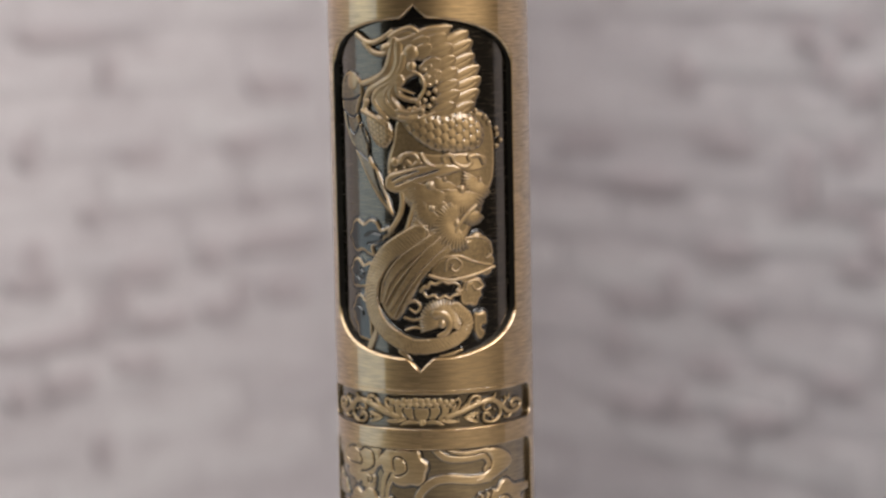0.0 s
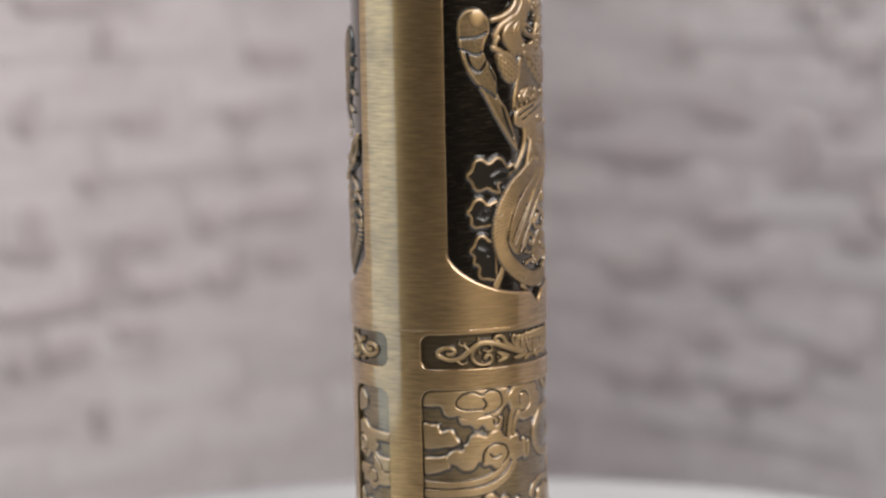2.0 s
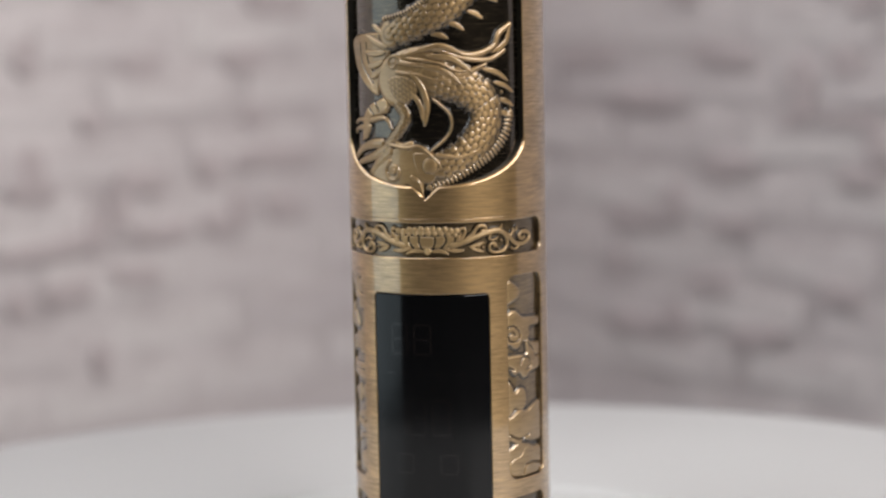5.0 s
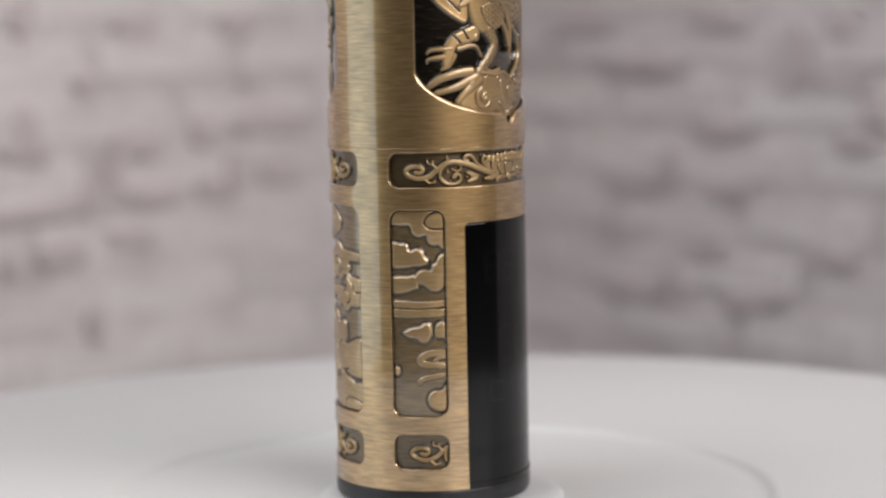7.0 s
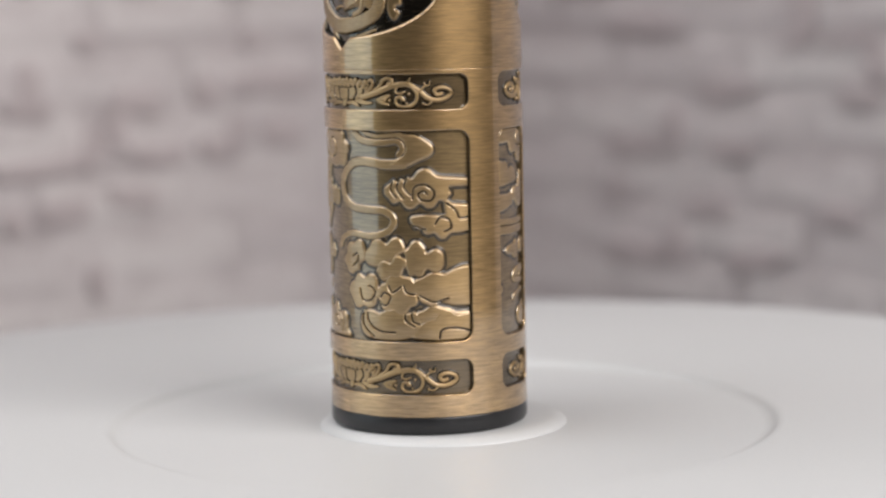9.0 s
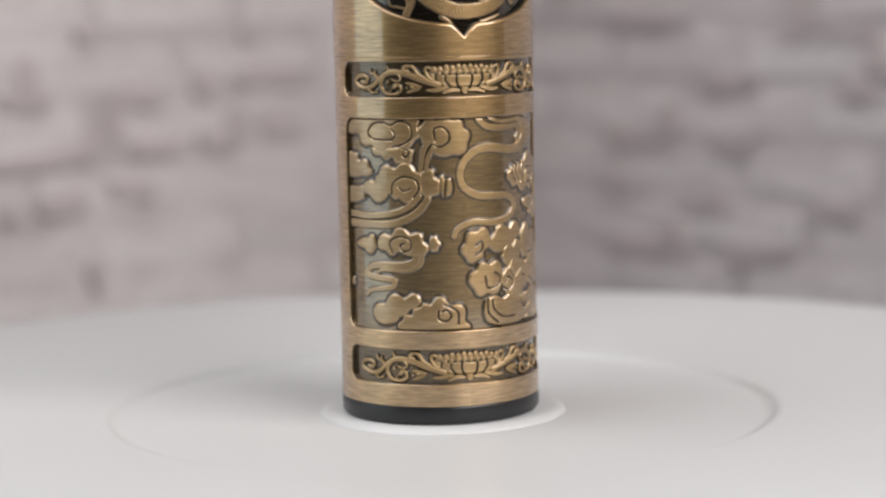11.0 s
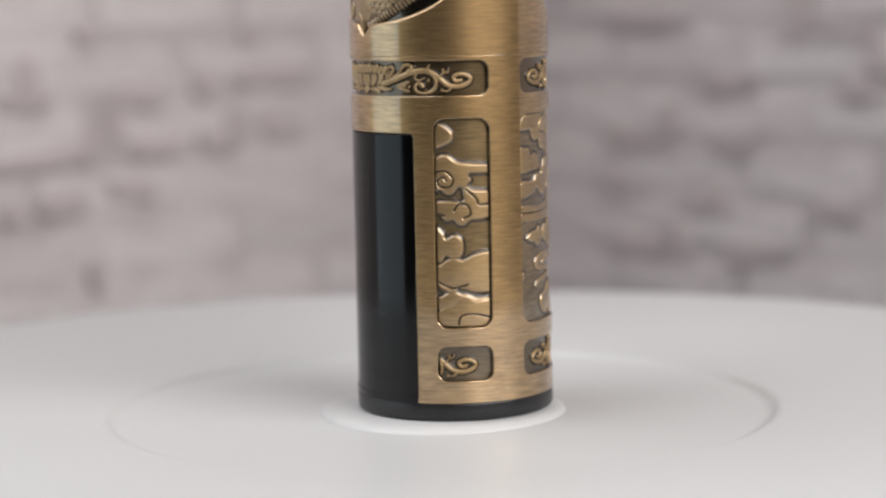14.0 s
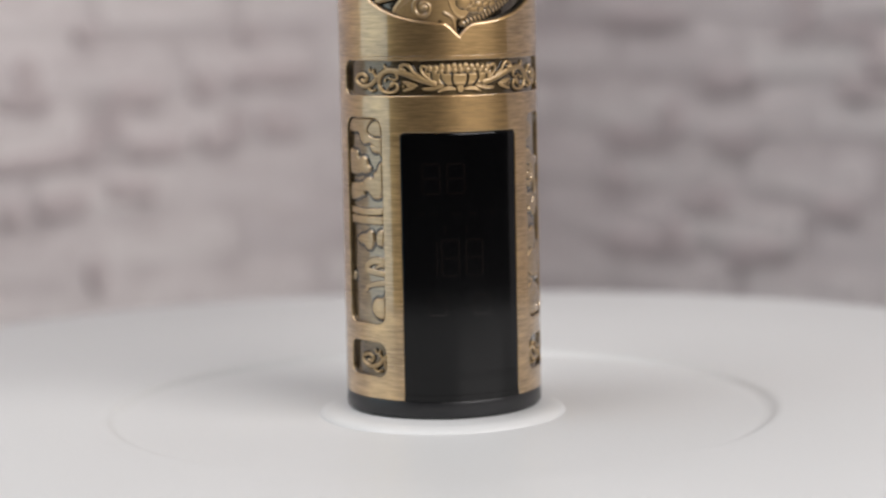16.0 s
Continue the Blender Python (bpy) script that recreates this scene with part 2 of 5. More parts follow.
def grown(pts, d):
    """The outline moved outward by d mm (one number, or one for each point)."""
    out, n = [], len(pts)
    ds = d if isinstance(d, list) else [d] * n
    for i in range(n):
        (ax, az), (bx, bz) = pts[i - 1], pts[(i + 1) % n]
        tx, tz = bx - ax, bz - az
        k = math.hypot(tx, tz) or 1
        out.append((pts[i][0] + ds[i] * tz / k, pts[i][1] - ds[i] * tx / k))
    return out


def inside(pts, x, z):
    odd, n = False, len(pts)
    for i in range(n):
        (ax, az), (bx, bz) = pts[i - 1], pts[i]
        if (az > z) != (bz > z) and x < (bx - ax) * (z - az) / (bz - az) + ax:
            odd = not odd
    return odd


def bevel_of(outline):
    """Rounding of an opening's edge at each of its points: wide on the bowed ends of the windows, fine elsewhere."""
    if max(z for _, z in outline) < 52:
        return [0.13] * len(outline)
    return [0.12 + 0.30 * min(1.0, max(0.0, abs(z - 76.1) - 16.3) / 0.8) for _, z in outline]


def sleeve(name, z0, z1, r, holes, label):
    """A tube wall between z0 and z1 with openings; each opening: outline, depth."""
    from mathutils.geometry import delaunay_2d_cdt
    s0, s1 = -270 * ARC, 90 * ARC
    edge = 0.07
    zs0, zs1 = z0 + edge, z1 - edge
    cols = 120
    rows = max(2, int((zs1 - zs0) / 1.4))
    pts, edges, loops = [], [], []
    for outline, depth in holes:
        loop = grown(outline, bevel_of(outline))
        base = len(pts)
        pts += [Vector(p) for p in loop]
        edges += [(base + i, base + (i + 1) % len(loop)) for i in range(len(loop))]
        loops.append(loop)
    boxes = [(min(p[0] for p in l) - 0.6, max(p[0] for p in l) + 0.6, min(p[1] for p in l) - 0.6, max(p[1] for p in l) + 0.6, l) for l in loops]
    fat = [grown(l, 0.5) for l in loops]
    for j in range(rows + 1):
        for i in range(cols + 1):
            s, z = s0 + (s1 - s0) * i / cols, zs0 + (zs1 - zs0) * j / rows
            if 0 < j < rows and any(b[0] < s < b[1] and b[2] < z < b[3] and inside(f, s, z) for b, f in zip(boxes, fat)):
                continue
            pts.append(Vector((s, z)))
    co, _, faces, _, _, _ = delaunay_2d_cdt(pts, edges, [], 0, 1e-5)
    bm = bmesh.new()
    vs = [bm.verts.new(bent(c.x, c.y, r)) for c in co]
    for f in faces:
        cx, cz = sum(co[i].x for i in f) / len(f), sum(co[i].y for i in f) / len(f)
        if any(b[0] < cx < b[1] and b[2] < cz < b[3] and inside(b[4], cx, cz) for b in boxes):
            continue
        bm.faces.new([vs[i] for i in f])
    for outline, depth in holes:
        prev = None
        w = bevel_of(outline)
        for kd, kr in ((1, 0.0), (0.55, 0.12), (0.2, 0.42), (0.0, 0.85), (0.0, None)):
            edge_line = grown(outline, [kd * b for b in w])
            ring = [bm.verts.new(bent(s, z, r - (depth if kr is None else kr * b))) for (s, z), b in zip(edge_line, w)]
            if prev:
                n = len(ring)
                for i in range(n):
                    bm.faces.new((prev[i - 1], prev[i], ring[i], ring[i - 1]))
            prev = ring
    for zz, sg in ((zs0, -1), (zs1, 1)):
        prev = None
        for dz, dr in ((0, 0), (0.55 * edge, 0.2 * edge), (0.88 * edge, 0.55 * edge), (edge, 1.1 * edge), (edge, 1.6)):
            ring = [bm.verts.new(bent(s0 + (s1 - s0) * i / cols, zz + sg * dz, r - dr)) for i in range(cols)]
            if prev:
                for i in range(cols):
                    bm.faces.new((prev[i - 1], prev[i], ring[i], ring[i - 1]))
            prev = ring
    bmesh.ops.remove_doubles(bm, verts=bm.verts, dist=2e-6)
    bmesh.ops.recalc_face_normals(bm, faces=bm.faces)
    # the largest faces must look away from the axis
    tot = sum(f.calc_area() * f.normal.dot(Vector((f.calc_center_median().x, f.calc_center_median().y, 0)).normalized()) for f in bm.faces)
    if tot < 0:
        bmesh.ops.reverse_faces(bm, faces=bm.faces)
    ob = part(name, bm, BRASS, tube, label)
    me = ob.data
    # the outer skin is a true cylinder: give it the cylinder's own normals
    normals = []
    for v in me.vertices:
        q = math.hypot(v.co.x, v.co.y)
        skin = q > (r - 0.002) * MM and z0 + 0.05 < v.co.z / MM < z1 - 0.05
        normals.append((v.co.x / q, v.co.y / q, 0.0) if skin else tuple(v.normal))
    me.normals_split_custom_set_from_vertices(normals)
    return ob


def curved_plate(name, a0, a1, z0, z1, r, thick, mat, parent, label="", bev=0.0):
    """A bent plate of that thickness; bev rounds its rim."""
    bm = bmesh.new()
    n = max(6, int(abs(a1 - a0) / 2))
    s0, s1 = a0 * ARC, a1 * ARC
    shells = [(0, 0)] if not bev else [(0, bev), (bev * 0.3, bev * 0.3), (bev, 0), (bev + 0.06, 0)]
    loops = []
    for inset, drop in [(0.0, thick)] + [(i, d) for i, d in shells]:
        top = [bm.verts.new(bent(s0 + inset + (s1 - s0 - 2 * inset) * k / n, z1 - inset, r - drop)) for k in range(n + 1)]
        bot = [bm.verts.new(bent(s0 + inset + (s1 - s0 - 2 * inset) * k / n, z0 + inset, r - drop)) for k in range(n + 1)]
        loops.append((top, bot))
    for (t0, b0), (t1, b1) in zip(loops, loops[1:]):
        r0, r1 = b0 + t0[::-1], b1 + t1[::-1]
        for k in range(len(r0)):
            bm.faces.new((r0[k - 1], r0[k], r1[k], r1[k - 1]))
    for (t, b), flip in ((loops[-1], False), (loops[0], True)):
        for k in range(n):
            f = (b[k], b[k + 1], t[k + 1], t[k])
            bm.faces.new(f[::-1] if flip else f)
    bmesh.ops.recalc_face_normals(bm, faces=bm.faces)
    return part(name, bm, mat, parent, label)


tube = tagged(new("vaporizer_tube"), "antique brass tube vaporizer with dragon and phoenix relief on a turntable", "vaporizer")

WINDOW_DEPTH, PANEL_DEPTH, BAND_DEPTH = 0.95, 0.66, 0.72
R_UP, R_LOW = 13.74, 13.7
upper = sleeve("upper_sleeve", 49.18, 112.0, R_UP, [(arched_window(0), WINDOW_DEPTH), (arched_window(-180), WINDOW_DEPTH)], "brushed antique brass upper sleeve with arched windows")
low_holes = [(rounded_box(-79.2, 79.2, 43.88, 48.58, 1.35), BAND_DEPTH), (rounded_box(-259.5, -100.5, 43.88, 48.58, 1.35), BAND_DEPTH),
             (rounded_box(-79.4, 79.4, 12.7, 41.1, 1.6), PANEL_DEPTH), (rounded_box(-79.2, 79.2, 5.5, 10.25, 1.35), BAND_DEPTH)]
for m in (-1, 1):
    lo, hi = sorted((-180 + m * 47.4, -180 + m * 79.6))
    low_holes += [(rounded_box(lo, hi, 12.7, 40.9, 1.6), PANEL_DEPTH), (rounded_box(lo, hi, 5.5, 10.25, 1.35), BAND_DEPTH)]
low_holes.append((rounded_box(-180 - 35.8, -180 + 35.8, 2.75, 38.95, 0.7), 0.8))
lower = sleeve("lower_sleeve", 2.5, 49.15, R_LOW, low_holes, "brushed antique brass lower sleeve with cut panels")



def recess_wall(outline, r, depth):
    """Blackened wall of an opening, just inside the cut edge."""
    bm = bmesh.new()
    w, n = bevel_of(outline), len(outline)
    rings = [[bm.verts.new(bent(s, z, q)) for (s, z), q in zip(grown(outline, -d), qs)]
             for qs, d in (([r - b * 0.9 for b in w], 0.0), ([r - b * 0.9 - 0.03 for b in w], 0.035), ([r - depth] * n, 0.035))]
    for a, b in zip(rings, rings[1:]):
        for i in range(len(a)):
            bm.faces.new((a[i - 1], a[i], b[i], b[i - 1]))
    return part("recess_wall", bm, INNER if depth > 0.9 else BAND_GROUND, tube)


for mid in (0, -180):
    recess_wall(arched_window(mid), R_UP, WINDOW_DEPTH)
for outline, depth in low_holes[:-1]:
    recess_wall(outline, R_LOW, depth)
part("inner_tube", lathe([(0, 1.0), (11.8, 1.0), (11.8, 111.5), (0, 111.5)], 96), INNER, tube)
part("base_ring", lathe([(0, 0.0), (12.95, 0.0), (13.38, 0.12), (13.64, 0.5), (13.67, 2.2), (13.57, 2.42), (13.2, 2.5), (0, 2.5)], 160), RUBBER, tube, "black plastic base ring")
part("top_cap", lathe([(0, 113.2), (12.6, 113.2), (13.2, 113.0), (13.5, 112.6), (13.5, 111.9), (0, 111.9)], 128), BRASS, tube)
screen = curved_plate("screen", -180 - 35.65, -180 + 35.65, 2.52, 38.8, 13.62, 0.8, GLASS, tube, "glossy black display screen, unlit", bev=0.15)
curved_plate("screen_foot", -180 - 35.7, -180 + 35.7, 2.48, 3.3, 13.725, 0.3, GLASS, screen)


# ---- relief: heights over an unrolled patch, bent round the tube ----
def curve(pts, closed=False, per=7):
    """Smooth (Catmull-Rom) polyline through a few control points."""
    p = np.array(pts, float)
    n = len(p)
    if n < 3:
        k = np.linspace(0, 1, per + 1)[:, None]
        return p[0] * (1 - k) + p[-1] * k
    get = (lambda i: p[i % n]) if closed else (lambda i: p[min(max(i, 0), n - 1)])
    out = []
    for i in range(n if closed else n - 1):
        a, b, c, d = get(i - 1), get(i), get(i + 1), get(i + 2)
        for k in range(per):
            t = k / per
            out.append(0.5 * (2 * b + (c - a) * t + (2 * a - 5 * b + 4 * c - d) * t * t + (3 * b - a - 3 * c + d) * t ** 3))
    if not closed:
        out.append(p[-1])
    return np.array(out)


def lobed(cusps, per=9):
    """Cloud outline: points joined by arcs that bulge outward; each point gives (s, z, bulge of the arc after it)."""
    p = np.array([c[:2] for c in cusps], float)
    n = len(p)
    turn = sum(p[i - 1][0] * p[i][1] - p[i][0] * p[i - 1][1] for i in range(n))
    side = 1 if turn > 0 else -1
    out = []
    for i in range(n):
        a, b, k = p[i], p[(i + 1) % n], cusps[i][2]
        chord = b - a
        if k >= 0.25 and 0.6 < np.hypot(*chord) < 4.0:
            k = max(k, 0.38)
        c = math.hypot(*chord)
        nrm, tan = np.array((chord[1], -chord[0])) * side / c, chord / c
        high = min(0.9 * k, 0.5) * c
        if high < 0.02:
            out += [a + chord * j / per for j in range(per)]
            continue
        rad = (c * c / 4 + high * high) / (2 * high)
        half = math.asin(min(1.0, c / 2 / rad))
        for j in range(per):
            w = half * (2 * j / per - 1)
            out.append((a + b) / 2 + tan * rad * math.sin(w) + nrm * (rad * math.cos(w) - rad + high))
    out = np.array(out)
    for _ in range(1):
        out = 0.5 * out + 0.25 * (np.roll(out, 1, 0) + np.roll(out, -1, 0))
    return out


def along(line, S, Z):
    """Distance to a polyline, length along it, signed side."""
    best = np.full(S.shape, 1e9)
    uu, side = np.zeros(S.shape), np.zeros(S.shape)
    run = 0.0
    for (ax, az), (bx, bz) in zip(line[:-1], line[1:]):
        dx, dz = bx - ax, bz - az
        L = math.hypot(dx, dz)
        if L < 1e-9:
            continue
        t = np.clip(((S - ax) * dx + (Z - az) * dz) / (L * L), 0, 1)
        ex, ez = S - ax - t * dx, Z - az - t * dz
        d = np.hypot(ex, ez)
        m = d < best
        best[m] = d[m]
        uu[m] = (run + t * L)[m]
        side[m] = np.sign(dx * ez - dz * ex)[m]
        run += L
    return best, uu, side, run


def polygon(line, S, Z):
    """Signed distance to a closed outline, negative inside."""
    ring = np.vstack([line, line[:1]])
    d = along(ring, S, Z)[0]
    odd = np.zeros(S.shape, bool)
    for (ax, az), (bx, bz) in zip(ring[:-1], ring[1:]):
        if abs(bz - az) < 1e-12:
            continue
        odd ^= ((az > Z) != (bz > Z)) & (S < (bx - ax) * (Z - az) / (bz - az) + ax)
    return np.where(odd, -d, d)


def spiral(cx, cz, r0, turns, start=0.0, r1=0.12, hand=1, n=22):
    return [(cx + (r0 + (r1 - r0) * k / n) * math.cos(start + hand * turns * 2 * math.pi * k / n),
             cz + (r0 + (r1 - r0) * k / n) * math.sin(start + hand * turns * 2 * math.pi * k / n)) for k in range(n + 1)]


def span(pts, pad):
    p = np.array(pts, float)
    return (p[:, 0].min() - pad, p[:, 0].max() + pad, p[:, 1].min() - pad, p[:, 1].max() + pad)


def fill(pts, high=0.45, edge=0.28, grooves=(), rim=0.05, dome=0.0, gw=0.19, gd=0.30, base=0.0, skirt=0.2, body=1.0, lobes=False):
    """A flat or domed plate with a rounded rim and cut lines."""
    if lobes:
        edge, rim = max(edge, 0.52), 0.0
    line = lobed(pts) if lobes else curve(pts, True)
    cuts = [curve(g) for g in grooves]

    def field(S, Z):
        sd = polygon(line, S, Z) + (0.06 if lobes else 0.0)
        t = np.clip(-sd / edge, 0, 1)
        h = (t * t * (3 - 2 * t) if lobes else np.sqrt(np.clip(1 - (1 - t) ** 2, 0, 1))) * high
        if dome:
            h += np.clip(-sd, 0, 2.0) * dome
        h += rim * np.exp(-((sd + edge) / 0.13) ** 2)
        # low rim, cuts and skirt go dark: patina plus crease shade, in the colour
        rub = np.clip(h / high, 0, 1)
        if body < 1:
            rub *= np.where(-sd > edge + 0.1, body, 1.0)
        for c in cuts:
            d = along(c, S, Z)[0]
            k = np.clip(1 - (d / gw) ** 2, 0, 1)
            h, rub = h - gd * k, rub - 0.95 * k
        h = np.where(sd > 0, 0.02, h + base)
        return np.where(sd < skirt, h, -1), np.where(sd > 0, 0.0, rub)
    return field, span(line, skirt + 0.1)


def stroke(pts, w0, w1=None, high=0.5, base=0.0, texture=None, amount=0.12, flat=0.0, skirt=0.16):
    """A rounded band that tapers from half-width w0 to w1. texture(u, v): fine relief along and across it."""
    line = curve(pts)
    w1 = w0 if w1 is None else w1

    def field(S, Z):
        d, u, side, run = along(line, S, Z)
        w = w0 + (w1 - w0) * u / run
        if texture:
            w = w * (1 + 0.22 * (texture(u, side, w) - 0.7))
        v = d / w
        k = np.sqrt(np.clip(1 - v * v, 0, 1))
        if flat:
            k = np.clip(k / (1 - flat), 0, 1)
            k = k * k * (3 - 2 * k)
        h = high * k * (0.55 + 0.45 * np.clip(w / max(w0, w1), 0, 1))
        # flanks and hollows of the texture go dark: patina and shade as colour
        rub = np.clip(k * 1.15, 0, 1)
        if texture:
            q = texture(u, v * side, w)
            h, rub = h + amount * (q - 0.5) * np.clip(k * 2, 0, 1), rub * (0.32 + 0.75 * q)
        h = np.where(v > 1, 0.02, h + base)
        return np.where(d < w + skirt, h, -1), np.where(v > 1, 0.0, rub)
    return field, span(line, max(w0, w1) + skirt + 0.1)


def leaf(root, tip, wide, high=0.5, base=0.0, bend=0.0, tilt=0.25, lap=0.0):
    """A pointed feather or petal from root to tip, with a midrib, higher at its tip."""
    (ax, az), (bx, bz) = root, tip
    dx, dz = bx - ax, bz - az
    L = math.hypot(dx, dz)
    mid = ((ax + bx) / 2 - dz * bend, (az + bz) / 2 + dx * bend)
    line = curve([root, mid, tip], per=9)

    def field(S, Z):
        d, u, side, run = along(line, S, Z)
        t = np.clip(u / run, 0, 1)
        w = wide * np.sqrt(np.clip(t, 0, 1) + 0.10) * np.clip(1 - t, 0, 1) ** 0.5 * 1.55 + 0.02
        v = d / w
        k = np.clip(1 - v ** 2.6, 0, 1)
        h = high * np.sqrt(k) * (1 - tilt + tilt * t) - 0.10 * np.exp(-(d / 0.09) ** 2) * (t < 0.85)
        h += lap * np.clip(v, 0, 1) * side * np.sqrt(k)
        rub = np.clip(0.25 + 0.9 * k, 0, 1)
        return np.where(v < 1.0, h + base, -1), rub
    return field, span(line, wide + 0.1)


def fan(cx, cz, r, a0, a1, ribs, high=0.8, base=0.0, core=0.22):
    """A frilled fan of ridges round a small knob; angles in degrees, anticlockwise from the arc's direction."""
    def field(S, Z):
        x, z = S - cx, Z - cz
        q, ang = np.hypot(x, z), np.degrees(np.arctan2(z, x))
        rel = (ang - a0) % 360
        wide = (a1 - a0) % 360 or 360
        k = rel / wide * ribs
        rib = np.abs(np.sin(np.pi * k))
        edge = r * (0.90 + 0.10 * rib)
        t = q / edge
        h = high * (0.55 + 0.45 * np.sin(np.pi * np.clip(t, 0, 1) ** 0.8)) * np.sqrt(np.clip(1 - np.clip(t, 0, 1) ** 6, 0, 1)) + 0.09 * (rib - 0.6) * np.clip(t * 1.6 - 0.3, 0, 1)
        rub = np.clip(0.55 + 0.55 * rib, 0, 1) * np.clip(1.6 - t, 0.3, 1)
        knob = np.clip(1 - (q / (core * r)) ** 2, 0, 1)
        h = np.maximum(h, (high + 0.25) * np.sqrt(knob) * (knob > 0))
        rub = np.where(knob > 0.1, 1.0, rub)
        return np.where((t < 1) & (rel < wide) | (knob > 0), h + base, -1), rub
    return field, (cx - r - 0.1, cx + r + 0.1, cz - r - 0.1, cz + r + 0.1)


def knob(cx, cz, r, high=0.6, base=0.0):
    def field(S, Z):
        q = np.hypot(S - cx, Z - cz) / r
        k = np.sqrt(np.clip(1 - q * q, 0, 1))
        return np.where(q < 1, high * k + base, -1), np.clip(k * 1.3, 0, 1)
    return field, (cx - r - 0.05, cx + r + 0.05, cz - r - 0.05, cz + r + 0.05)


def scales(size, cross=1.0):
    """Overlapping rounded scales in rows across a band."""
    def texture(u, v, w):
        x, y = u / size, v * w / (size * cross) + 50
        row = np.floor(x)
        best = np.zeros(u.shape)
        for k in (0, 1):
            rr = row - k
            cy = (y + 0.5 * (rr % 2)) % 1 - 0.5
            t = x - rr
            q = np.clip(1 - (cy / 0.52) ** 2 - (np.clip(t - 0.45, 0, 9) / 0.75) ** 2, 0, 1)
            best = np.maximum(best, np.sqrt(q) * (0.65 + 0.35 * np.clip(t, 0, 1)) * (1 - 0.15 * k))
        return best
    return texture


def hair(pitch, slant):
    """Uneven combed hair that sweeps back towards both edges."""
    def texture(u, v, w):
        k = 6.283 * (u / pitch + slant * v)
        q = 0.5 + 0.2 * np.sin(k + 1.1 * np.sin(u * 1.3)) + 0.17 * np.sin(2.37 * k + 1.7 * v + 0.8 * np.sin(u * 2.9)) + 0.13 * np.sin(4.1 * k - 2.0 * v)
        return 0.30 + 0.70 * np.clip(q, 0, 1)
    return texture


def stripes(pitch):
    def texture(u, v, w):
        return np.clip(0.5 + 0.8 * np.sin(6.283 * (u / pitch + 0.12 * v)), 0, 1)
    return texture


def scaled_fill(pts, size, angle, high=0.9, edge=1.2, base=0.0, amount=0.16):
    """A swelling plate covered with scales that run at an angle."""
    line, tex = curve(pts, True), scales(size)
    ca, sa = math.cos(radians(angle)), math.sin(radians(angle))

    def field(S, Z):
        sd = polygon(line, S, Z)
        t = np.clip(-sd / edge, 0, 1)
        k = np.sqrt(np.clip(1 - (1 - t) ** 2, 0, 1))
        u, y = S * ca + Z * sa + 100, -S * sa + Z * ca
        q = tex(u, y, np.ones(S.shape))
        return np.where(sd < 0, high * k + amount * (q - 0.5) * np.clip(k * 2, 0, 1) + base, -1), (0.3 + 0.8 * q) * np.clip(k * 1.4, 0, 1)
    return field, span(line, 0.1)


def relief(name, shape, parent, floor_r, mat, mid=0.0, label="", res=0.1, clip=None, rad=0.0, tall=1.0):
    """Build one raised ornament on a ground of radius floor_r, turned to the angle mid."""
    field, (s0, s1, z0, z1) = shape
    if clip:
        s0, s1, z0, z1 = max(s0, clip[0]), min(s1, clip[1]), max(z0, clip[2]), min(z1, clip[3])
        if s1 - s0 < 0.3 or z1 - z0 < 0.3:
            return None
    ns, nz = max(3, int((s1 - s0) / res)), max(3, int((z1 - z0) / res))
    S, Z = np.meshgrid(np.linspace(s0, s1, ns + 1), np.linspace(z0, z1, nz + 1))
    H, rub = field(S, Z)
    H = np.where(H > 0, H * tall, H)
    if rad:
        # ornaments die away just short of the wall of their panel, their colour darkened there like shade
        qs = np.abs(S - (clip[0] + clip[1]) / 2) - (clip[1] - clip[0]) / 2 + rad
        qz = np.abs(Z - (clip[2] + clip[3]) / 2) - (clip[3] - clip[2]) / 2 + rad
        sd = np.hypot(np.maximum(qs, 0), np.maximum(qz, 0)) + np.minimum(np.maximum(qs, qz), 0) - rad
        k = np.sqrt(np.clip((-sd - 0.06) / 0.30, 0, 1))
        H, rub = np.where(H > 0, H * k, H), rub * k
    on = H > -0.5
    face = on[:-1, :-1] | on[1:, :-1] | on[:-1, 1:] | on[1:, 1:]
    if not face.any():
        return None
    used = np.zeros(on.shape, bool)
    used[:-1, :-1] |= face
    used[1:, :-1] |= face
    used[:-1, 1:] |= face
    used[1:, 1:] |= face
    idx = np.full(on.shape, -1)
    idx[used] = np.arange(used.sum())
    rad = (floor_r + np.where(on, H, -0.12)) * MM
    a = S / R0 + radians(mid)
    co = np.stack([rad * np.sin(a), -rad * np.cos(a), Z * MM], -1)[used]
    jj, ii = np.nonzero(face)
    quads = np.stack([idx[jj, ii], idx[jj, ii + 1], idx[jj + 1, ii + 1], idx[jj + 1, ii]], -1)
    me = bpy.data.meshes.new(name)
    me.from_pydata(co.tolist(), [], quads.tolist())
    # low values take the dark tone that stands for patina and recess shade
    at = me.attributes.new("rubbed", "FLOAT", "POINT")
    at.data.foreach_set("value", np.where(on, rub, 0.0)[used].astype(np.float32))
    return mesh_part(name, me, mat, parent, label)


